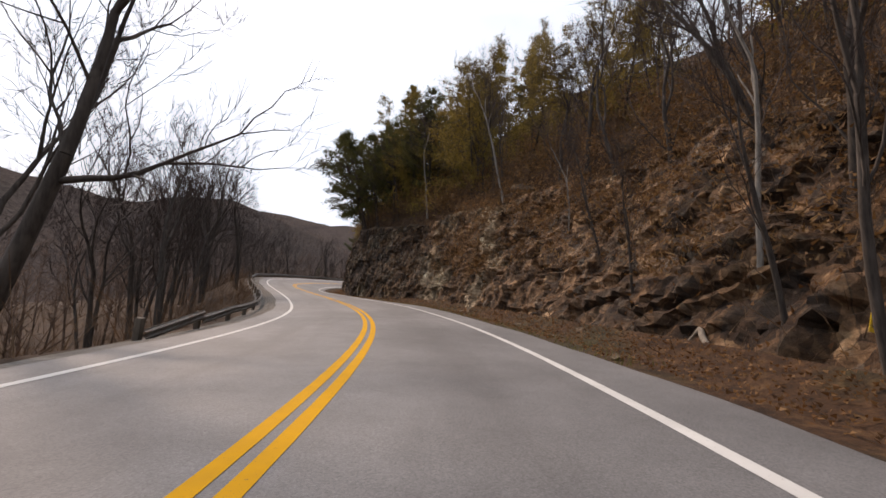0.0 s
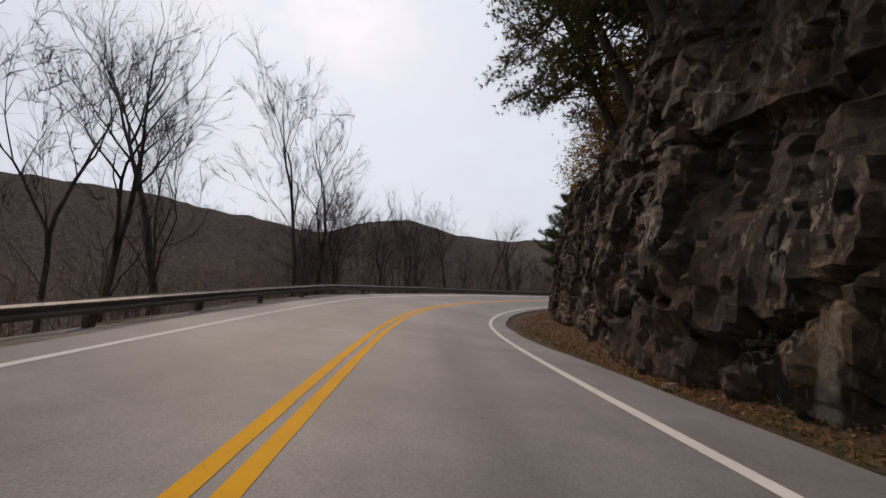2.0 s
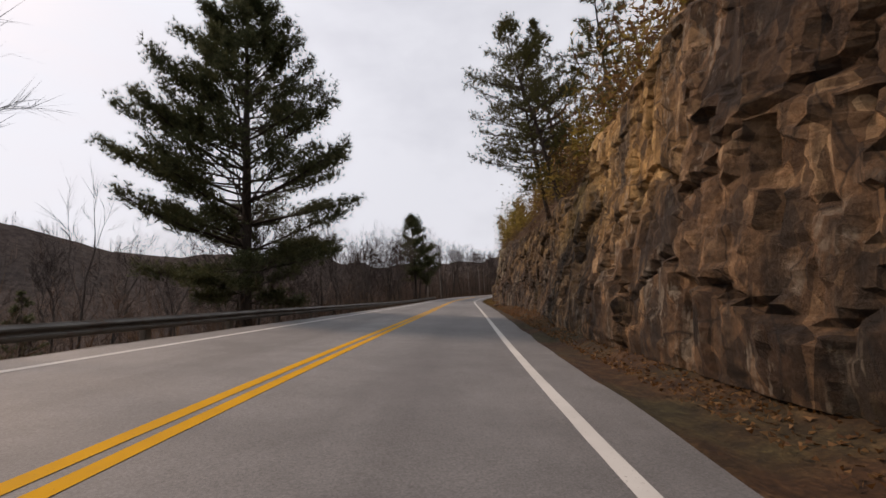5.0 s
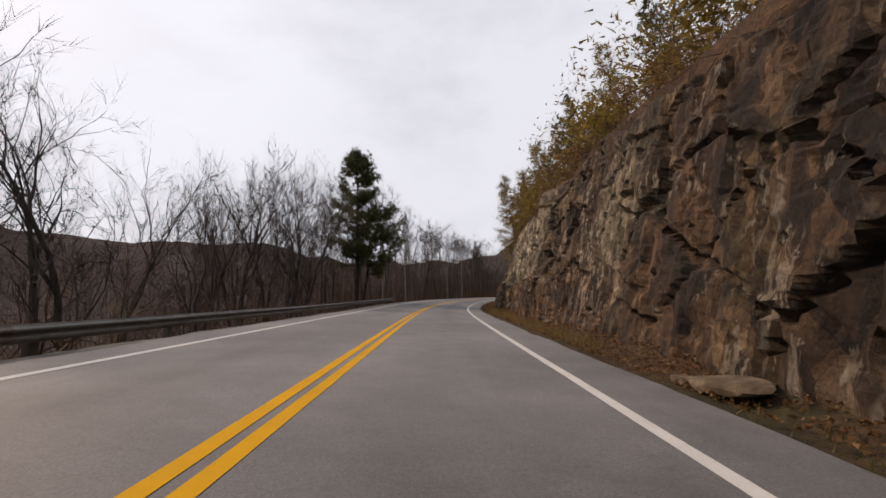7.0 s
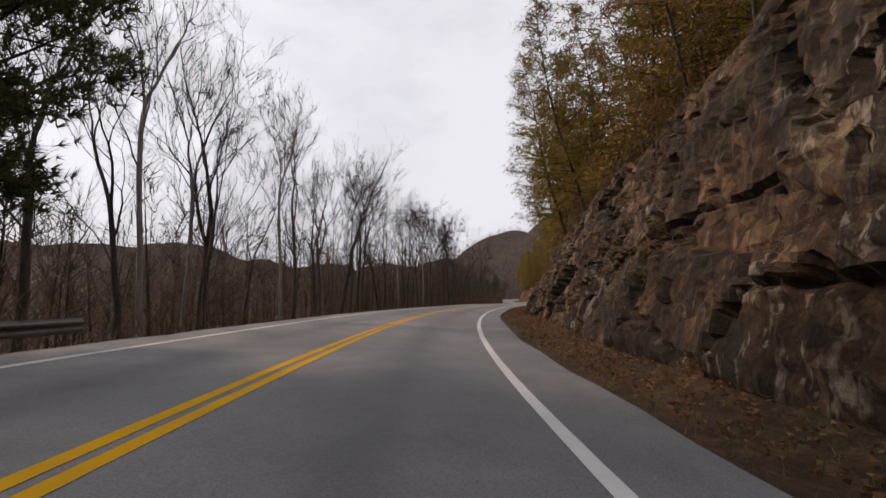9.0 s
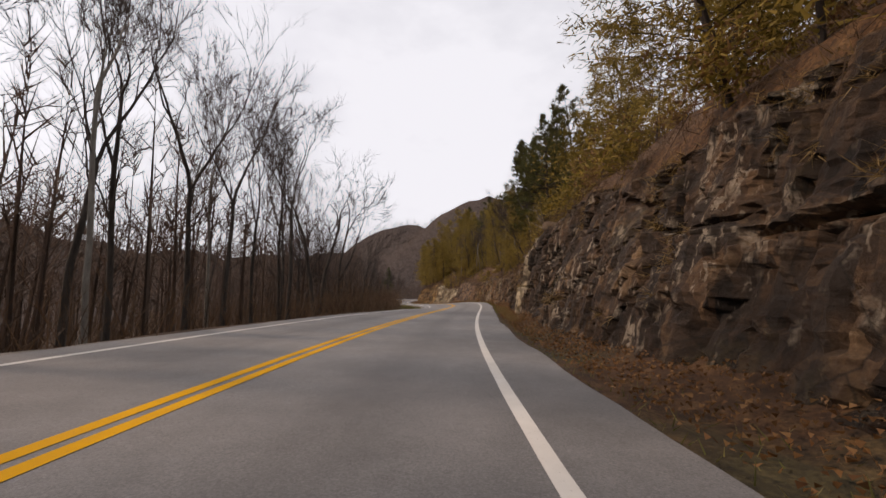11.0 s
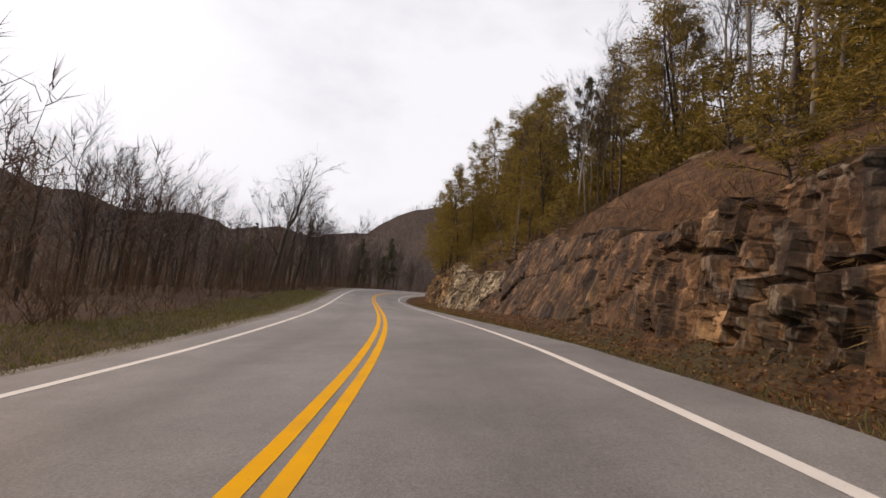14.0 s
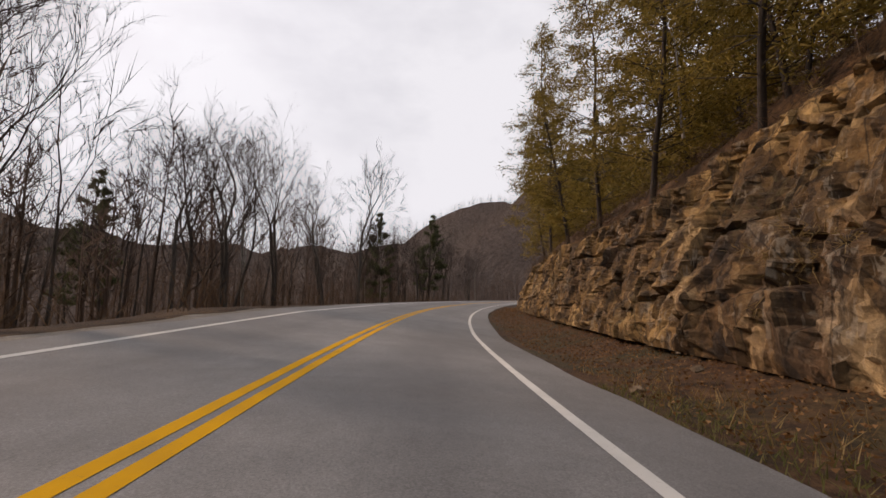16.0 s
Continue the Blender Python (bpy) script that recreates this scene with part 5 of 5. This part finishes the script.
# roots and dead vines over the rock's edge
n = 5200
s = RG.uniform(-12, 405, n)
top = rock_foot(s) + rock_lean(s) * rock_height(s)
base = place(s, top + RG.uniform(-0.3, 1.2, n), rock_height(s) + RG.uniform(-0.5, 0.5, n), 0.0)
th = np.interp(s, SS, TH)
over = np.stack([-np.cos(th), -np.sin(th), th * 0], 1) * RG.uniform(0.1, 0.8, (n, 1)) + RG.normal(size=(n, 3)) * (0.25, 0.25, 0.2) + np.stack([th * 0, th * 0, RG.uniform(-1.3, 0.35, n)], 1)
blades("edge_vines", base, base + over, 0.011, BRUSH, "dead vines and roots hanging over the rock edge", "vines")
# leafy thicket between the hill's trees
def leaves_cloud(n, centre, size, mat, name, label, category):
    d = ways(n, -0.2)
    ln = size * RG.uniform(0.6, 1.4, (n, 1))
    return blades(name, centre, centre + d * ln, ln[:, 0] * 0.17, mat, label, category)


def thicket(n_shrubs, s, back, tall, per, mat, name, label, size=0.25):
    """Shrubs as loose heaps of leaves, thick above and open below."""
    top = rock_foot(s) + rock_lean(s) * rock_height(s)
    foot = land(s, top + back)
    i = np.repeat(np.arange(n_shrubs), per)
    u = RG.normal(size=(len(i), 3))
    u /= np.linalg.norm(u, axis=1, keepdims=True)
    r = RG.uniform(0.35, 1.0, (len(i), 1)) ** 0.6
    h = tall[i][:, None]
    c = foot[i] + u * r * h * (0.42, 0.42, 0.40) + np.concatenate([0 * h, 0 * h, 0.52 * h], 1) + 0.11 * h * RG.normal(size=(len(i), 3))
    leaves_cloud(len(i), c, size, mat, name, label, "thicket")
    return foot


n = 960
s = np.concatenate([RG.uniform(30, 66, 100), RG.uniform(66, 175, 210), RG.uniform(175, 254, 180), RG.uniform(254, 415, 470)])
edge = np.interp(s, [2, 20, 60, 175, 250, 262, 285, 300, 330, 350, 415], [1.4, 1.2, 0.8, 0.8, 1.4, 2.6, 4.2, 6.4, 6.0, 4.0, 3.0])
thicket(n, s, edge - 0.6 + 16 * RG.rand(n) ** 1.6, RG.uniform(1.4, 4.6, n), 190, HEMLOCK, "laurel_thicket", "dense olive-green evergreen thicket on the hillside")
n = 720
s = np.concatenate([RG.uniform(-8, 60, 340), RG.uniform(60, 180, 230), RG.uniform(180, 410, 150)])
edge = np.interp(s, [0, 175, 254, 262, 285, 300, 330, 350, 415], [0.6, 0.4, 1.4, 3.4, 5.0, 6.6, 6.0, 4.6, 3.6])
thicket(n, s, edge + 12 * RG.rand(n) ** 1.7, RG.uniform(1.0, 3.6, n), 130, BROWN_LEAF, "oak_thicket", "young oaks with dry brown leaves on the hillside", 0.22)
# brush on the bank
n = 5200
s = np.concatenate([RG.uniform(-12, 250, 2600), RG.uniform(244, 300, 1300), RG.uniform(300, 420, 1300)])
edge = np.interp(s, [-12, 8, 180, 190, 240, 262, 285, 335, 350, 420], [6.6, 6.2, 6.4, 6.6, 5.8, 6.0, 8.4, 9.0, 6.8, 6.4])
lat = -(edge + 22 * RG.rand(n) ** 1.7)
hgt = RG.uniform(0.6, 2.0, n) * np.interp(s, [0, 190, 245, 255, 300, 330, 420], [1.2, 1.0, 1.3, 2.0, 2.0, 1.4, 1.2])
blades("bank_brush", *twiggy(land(s, lat), hgt, 3, 5), BRUSH, "tangled brown brush below the bare trees", "brush")


def many_trees(name, x, y, z, tall, label, mat=None, limbs=14, subs=2, clear=24):
    gap = np.min(np.hypot(x[:, None] - RX[None, ::12], y[:, None] - RY[None, ::12]), 1)
    x, y, z, tall = (a[gap > clear] for a in (x, y, z, tall))
    n = len(x)
    foot = np.stack([x, y, z - 0.5], 1)
    lean = RG.normal(size=(n, 3)) * (0.05, 0.05, 0) + (0, 0, 1)
    tip = foot + lean * tall[:, None]
    b, t, w = [foot, foot], [tip, foot + lean * tall[:, None] * 0.98], [np.full(n, 0.12), np.full(n, 0.12)]
    i = np.repeat(np.arange(n), limbs)
    f = RG.uniform(0.3, 0.97, (len(i), 1))
    lb = foot[i] + lean[i] * tall[i][:, None] * f
    ld = ways(len(i), 0.45) * tall[i][:, None] * (1.08 - f) * RG.uniform(0.25, 0.5, (len(i), 1)) + (0, 0, 0.4)
    b.append(lb)
    t.append(lb + ld)
    w.append(np.full(len(i), 0.035))
    j = np.repeat(np.arange(len(i)), subs)
    g = RG.uniform(0.2, 0.95, (len(j), 1))
    b.append(lb[j] + ld[j] * g)
    t.append(b[-1] + ways(len(j), 0.4) * RG.uniform(0.6, 1.7, (len(j), 1)))
    w.append(np.full(len(j), 0.026))
    blades(name, np.concatenate(b), np.concatenate(t), np.concatenate(w), mat or WOODS_TWIG, label, "woods")


# woods down in the valley and across it
n = 2600
s = RG.uniform(-40, 560, n)
lat = -(26 + 110 * RG.rand(n) ** 1.4)
p = place(s, lat)
many_trees("valley_woods", p[:, 0], p[:, 1], sheet_z(p[:, 0], p[:, 1]), RG.uniform(8, 13, n), "dense bare brown woods in the valley", limbs=15, subs=2)
n = 800
s = np.concatenate([RG.uniform(186, 262, 300), RG.uniform(262, 420, 400), RG.uniform(0, 186, 100)])
lat = -np.interp(s, [0, 186, 240, 285, 335, 350], [15, 12, 9.5, 15, 15, 11]) - 18 * RG.rand(n) ** 1.2
p = place(s, lat, bank(s, lat))
many_trees("bank_woods", p[:, 0], p[:, 1], p[:, 2], np.where(s < 186, RG.uniform(4, 8, n), RG.uniform(6, 12, n)), "slim bare trees crowding the bank", limbs=18, subs=4, clear=8)
n = 5200
ang, dd = RG.uniform(-0.75, 1.45, n), RG.uniform(150, 640, n)
x, y = 0 - np.sin(ang) * dd, 170 + np.cos(ang) * dd
many_trees("mountain_woods", x, y, sheet_z(x, y), RG.uniform(4, 8, n), "bare woods on the far mountain slopes", limbs=7, subs=1, clear=90)
# far hillside ahead on the right
n = 900
s = RG.uniform(60, 450, n)
lat = 30 + 120 * RG.rand(n)
p = place(s, lat)
many_trees("ridge_woods", p[:, 0], p[:, 1], sheet_z(p[:, 0], p[:, 1]), RG.uniform(8, 13, n), "bare woods high on the hillside", limbs=10, subs=1)

n = 2600
x, y = RG.uniform(90, 340, n), RG.uniform(400, 770, n)
many_trees("far_ridge_woods", x, y, sheet_z(x, y), RG.uniform(5, 10, n), "bare and evergreen woods on the ridge ahead", limbs=7, subs=1, clear=45)
# fallen leaves on the verge and slope
n = 70000
s = RG.uniform(-10, 400, n)
lo, hi = 4.75, rock_foot(s) + 0.5
f = RG.rand(n) ** 0.7
lat = lo + (hi - lo) * f
base = place(s, lat, -0.05 - 0.10 * np.sin(f * math.pi) + f * f * 0.36 + 0.05 + RG.uniform(0, 0.05, n))
tip = base + ways(n, 0.05) * (1, 1, 0.5) * RG.uniform(0.05, 0.10, (n, 1))
blades("fallen_leaves", base, tip, 0.026, FALLEN, "dry brown fallen leaves along the verge", "leaves")
# grass at the road's edge
n = 20000
s = np.concatenate([RG.uniform(250, 350, 14000), RG.uniform(0, 60, 3000), RG.uniform(130, 250, 3000)])
lat = 4.65 + 1.2 * RG.rand(n) ** 1.4
base = place(s, lat, -0.06)
blades("verge_grass", base, base + ways(n, 1.0) * RG.uniform(0.06, 0.2, (n, 1)), 0.008, GRASS, "short winter grass beside the road", "grass")
n = 9000
s = np.concatenate([RG.uniform(144, 176, 5000), RG.uniform(240, 262, 2000), RG.uniform(318, 352, 2000)])
lat = 5.0 + (rock_foot(s) - 4.9) * RG.rand(n)
base = place(s, lat, -0.05)
blades("verge_straw", base, base + ways(n, 0.9) * RG.uniform(0.12, 0.42, (n, 1)), 0.009, STRAW, "pale straw grass and dead stems below the rock", "grass")
# dead grass hangs from the ledges and the brow of the rock
way = FACE[:, 1:] - FACE[:, :-1]
level = np.abs(way[..., 2]) / (np.linalg.norm(way, axis=-1) + 1e-9)
tufted = (level < 0.62) & (smooth_noise(S[:, 1:] / 1.6, UPS[:, 1:] / 1.6, 141) > 0.1) & (F[:, 1:] > 0.12)
tufted &= (((S > 244) & (S < 300)) | ((S > 150) & (S < 236)) | ((S > 322) & (S < 352)))[:, 1:]
ii, jj = np.nonzero(tufted)
pick = RG.choice(len(ii), 2600)
rep_n = 9
foot_pt = np.repeat(FACE[ii[pick], jj[pick] + 1], rep_n, 0) + RG.normal(size=(2600 * rep_n, 3)) * 0.07
to_road = place(s3, np.full(len(s3), 0.0), 0.0) - place(s3, np.full(len(s3), 1.0), 0.0)
drape = np.repeat(to_road[ii[pick]], rep_n, 0) * RG.uniform(0.2, 0.9, (2600 * rep_n, 1)) + RG.normal(size=(2600 * rep_n, 3)) * 0.35
drape[:, 2] += RG.uniform(-0.9, 0.5, 2600 * rep_n)
drape /= np.linalg.norm(drape, axis=1, keepdims=True)
blades("ledge_straw", foot_pt, foot_pt + drape * RG.uniform(0.12, 0.42, (2600 * rep_n, 1)), 0.010, STRAW, "dead tan grass hanging from ledges of the rock", "grass")
n = 40000
s = RG.uniform(262, 345, n)
lat = -(4.75 + 4.2 * RG.rand(n))
blades("bank_grass", land(s, lat), land(s, lat) + ways(n, 1.0) * RG.uniform(0.08, 0.28, (n, 1)), 0.010, GRASS, "short green and straw winter grass beside the woods", "grass")


# ---- single things on the slope and the verge ----
def lying_log(a, b, r, name, label, mat, forks=3, seed=1):
    """A dead branch or log from place a to place b."""
    rg = random.Random(seed)
    t = Tubes()
    a, b = Vector([float(v) for v in a]), Vector([float(v) for v in b])
    pts = [a.lerp(b, k / 6) + Vector((rg.gauss(0, 0.05), rg.gauss(0, 0.05), rg.gauss(0, 0.05))) for k in range(7)]
    t.add(pts, [r * (1 - 0.6 * k / 6) for k in range(7)], 7)
    for k in range(forks):
        p, d = along(pts, rg.uniform(0.3, 0.9))
        q = wander(rg, p, spread(rg, d, rg.uniform(0.4, 0.9)), (b - a).length * rg.uniform(0.2, 0.4), 3, 0.15, 0.0)
        t.add(q, [r * 0.4, r * 0.3, r * 0.2, 0.01], 5)
    return tagged(new(name, t.mesh(name, mat)), label, "dead wood", "hanging roots" if "root" in name else "dead wood on the slope")


lying_log(place(2.7, 7.6, 1.7, 0), place(-0.4, 6.2, 0.25, 0), 0.10, "fallen_branch", "pale fallen branch lying down the slope", LOG, 3, 3)
lying_log(place(-1.0, 6.1, 0.5, 0), place(-1.6, 5.9, -0.1, 0), 0.13, "broken_stump", "short broken dark stump at the foot of the slope", BARK, 0, 4)
lying_log(place(272.5, 7.6, 2.6, 0), place(272.9, 7.2, 4.6, 0), 0.09, "dead_snag", "bleached dead stem with roots on the rock edge", LOG, 5, 5)
for k in range(7):
    lying_log(place(250.7, 8.4, 6.2, 0), place(250.6 + 0.5 * (k - 3), 7.4 + 0.2 * (k % 3), 8.0 - 0.12 * (k - 3) ** 2, 0), 0.05, "dead_branch", "bleached dead branch spreading above the rock", LOG, 2, 10 + k)
for s, lat, h0, h1 in ((158.9, 6.1, 3.3, 0.1), (158.0, 6.2, 4.0, 1.2), (160.4, 6.1, 3.0, 0.4)):
    lying_log(place(s, lat + 0.9, h1 + 3.2, 0), place(s - 0.3, lat - 0.2, h0 - 2.6, 0), 0.016, "hanging_root", "pale root hanging down the rock face", LOG, 4, int(s * 10))


def slope_tree(kind, s, lat, h, scale, turn, tip):
    p = place(s, lat, h, 0.0)
    ob = copy_thing(next(o for o in bpy.data.objects if o.name.startswith("bare_tree") and o.get("label", "").startswith(kind)), pose(*[float(v) for v in p], tip[0], tip[1], 0) @ pose(0, 0, 0, 0, 0, turn))
    ob.scale = (scale, scale, scale)
    return ob


slope_tree("slim bare tree with a narrow", -0.1, 7.6, 0.7, 0.6, 40, (6, -16))
slope_tree("slim bare tree with a narrow", -2.2, 7.0, 0.4, 0.72, 160, (4, -13))
slope_tree("slim bare tree with pale", 1.2, 8.2, 1.6, 0.7, 90, (0, -8))
slope_tree("slim bare tree with a narrow", 4.0, 7.4, 0.5, 0.5, 200, (4, -14))
slope_tree("slim bare tree with a narrow", 8.0, 8.6, 2.0, 0.6, 20, (3, -16))
slope_tree("slim bare tree with pale", 12.0, 9.4, 3.0, 0.6, 70, (0, -10))
slope_tree("tall bare", -1.0, 12.5, 7.0, 0.8, 250, (8, -24))
slope_tree("tall bare", 6.0, 13.5, 8.0, 0.8, 130, (0, -22))
for s, lat, h, sc, tn, deg in ((1.0, 10.2, 3.4, 0.75, 30, -20), (3.5, 11.5, 5.0, 0.8, 200, -22), (9.0, 12.2, 6.4, 0.75, 80, -20), (-3.0, 11.0, 4.6, 0.8, 310, -24), (13.0, 12.6, 7.4, 0.8, 150, -16), (17.0, 11.6, 7.6, 0.75, 60, -14), (22.0, 10.6, 7.6, 0.7, 250, -12), (5.0, 16.0, 11.5, 0.9, 10, -14), (11.0, 17.0, 12.5, 0.9, 190, -12), (27.0, 11.0, 8.6, 0.8, 120, -10)):
    slope_tree("tall bare" if int(s) % 2 else "slim bare tree with a narrow", s, lat, h - 0.3, sc, tn, (3, deg))
slope_tree("slim bare tree with pale", 326.4, 10.0, 4.4, 0.42, 30, (0, -20))
slope_tree("slim bare tree with pale", 359.1, 11.5, 7.6, 0.5, 30, (0, -6))
slope_tree("slim bare tree with pale", 270.0, 9.6, 4.4, 0.8, 30, (0, -10))
slope_tree("slim bare tree with a narrow", 268.0, 9.2, 4.0, 0.8, 90, (0, -32))


def boulder(s, lat, size, seed, label, up=0.0):
    """A broken block of the rock."""
    bm = bmesh.new()
    bmesh.ops.create_icosphere(bm, subdivisions=3, radius=1)
    rg = random.Random(seed)
    cuts = [some_way(rg) for _ in range(11)]
    depth = [rg.uniform(0.5, 0.85) for _ in cuts]
    for v in bm.verts:
        for c, d in zip(cuts, depth):
            k = v.co.dot(c) - d
            if k > 0:
                v.co -= c * k
        v.co += 0.05 * noise.noise_vector(v.co * 2.3 + Vector((seed, 0, 0)))
        v.co = Vector((v.co.x * size[0], v.co.y * size[1], v.co.z * size[2]))
    me = bpy.data.meshes.new("boulder")
    bm.to_mesh(me)
    bm.free()
    me.materials.append(STONE)
    ob = tagged(new("boulder", me), label, "rock", "ledges in the hillside" if "ledge" in label else "loose stones below the rock")
    p = place(s, lat, up, 1.0 if up < 0.8 else 0.0)
    ob.matrix_basis = pose(float(p[0]), float(p[1]), float(p[2]), rg.uniform(-8, 8), rg.uniform(-8, 8), math.degrees(turn_at(s)) + rg.uniform(-25, 25))
    return ob


def stone_material():
    n = Nodes("loose sandstone block")
    mid, fine = n.noise(2.2, 6.0, 0.7), n.noise(14.0, 6.0, 0.75)
    c = n.ramp(mid, (0.3, (0.05, 0.033, 0.020)), (0.52, (0.125, 0.088, 0.056)), (0.75, (0.27, 0.21, 0.145)))
    c = n.mix(0.6, c, n.ramp(fine, (0.3, 0.25), (0.7, 0.75)), "OVERLAY")
    return n.done(c, 0.9, fine, 0.03, 0.8)


STONE = stone_material()
boulder(139.4, 5.35, (0.42, 0.75, 0.17), 3, "flat tan slab of rock lying on the verge", 0.05)
boulder(140.2, 5.15, (0.22, 0.36, 0.10), 4, "flat tan slab of rock lying on the verge", 0.0)
boulder(109.0, 6.3, (0.5, 0.6, 0.45), 5, "tan boulder at the foot of the rock", 0.25)
boulder(152.5, 6.2, (0.35, 0.45, 0.3), 6, "broken rock at the foot of the cut", 0.15)
for k in range(46):
    s = rng.choice((rng.uniform(0, 60), rng.uniform(60, 250), rng.uniform(250, 380)))
    q = rng.uniform(0.05, 0.2)
    lat = rng.uniform(5.0, float(rock_foot(np.asarray(s))) + 0.3)
    boulder(s, lat, (q, q * rng.uniform(0.8, 1.7), q * 0.6), 20 + k, "small broken stone among leaves on the verge", q * 0.2 - 0.06 + max(0, (lat - 5.2) * 0.2))

# ledges that stand out of the soil above the cut
for s, back, w, h in ((246, 1.2, 2.2, 0.5), (249, 2.3, 2.6, 0.5), (252.5, 1.4, 2.4, 0.45), (256, 0.9, 2.0, 0.4), (259, 2.0, 2.4, 0.4), (266, 1.6, 1.6, 0.3), (274, 2.4, 1.8, 0.3), (288, 3.2, 2.2, 0.35), (296, 2.6, 1.6, 0.3), (303, 4.6, 2.6, 0.45), (308, 5.2, 2.2, 0.4), (313, 4.6, 2.6, 0.45),
                      (319, 2.2, 1.8, 0.3), (324, 2.0, 1.6, 0.3), (329, 2.4, 1.8, 0.35), (332, 3.6, 2.2, 0.4), (335.5, 2.2, 1.8, 0.35), (338, 4.4, 2.6, 0.5), (341, 3.0, 2.0, 0.4), (345, 4.2, 2.4, 0.45), (8, 1.0, 2.0, 0.4), (14, 2.2, 2.4, 0.45), (20, 1.2, 2.0, 0.4)):
    lat = rock_top(s) + back
    boulder(s, lat, (0.9, w * 0.6, h), int(s * 7), "flat ledge of layered rock in the hillside soil", float(hill(np.asarray(float(s)), np.asarray(lat))) - 0.52)

# small yellow notice nailed to a tree
notice = tagged(new("notice_sign"), "small yellow notice on a roadside tree", "sign")
bm = bmesh.new()
bmesh.ops.create_cube(bm, size=1, matrix=Matrix.Diagonal((0.22, 0.012, 0.26, 1)))
bmesh.ops.bevel(bm, geom=bm.edges[:], offset=0.004, segments=1, affect="EDGES")
part("plate", bm, SIGN_YELLOW, notice)
for k, (w, h) in enumerate(((0.15, 0.07), (0.12, 0.01), (0.15, -0.05))):
    bm = bmesh.new()
    bmesh.ops.create_cube(bm, size=1, matrix=Matrix.Translation((0, -0.010, h)) @ Matrix.Diagonal((w, 0.004, 0.025, 1)))
    part("bar", bm, BARK, notice, "dark line of small writing")
p = place(-1.9, 7.0, 1.5, 0.0)
notice.matrix_basis = pose(float(p[0]), float(p[1]), float(p[2]), 0, 6, 20)
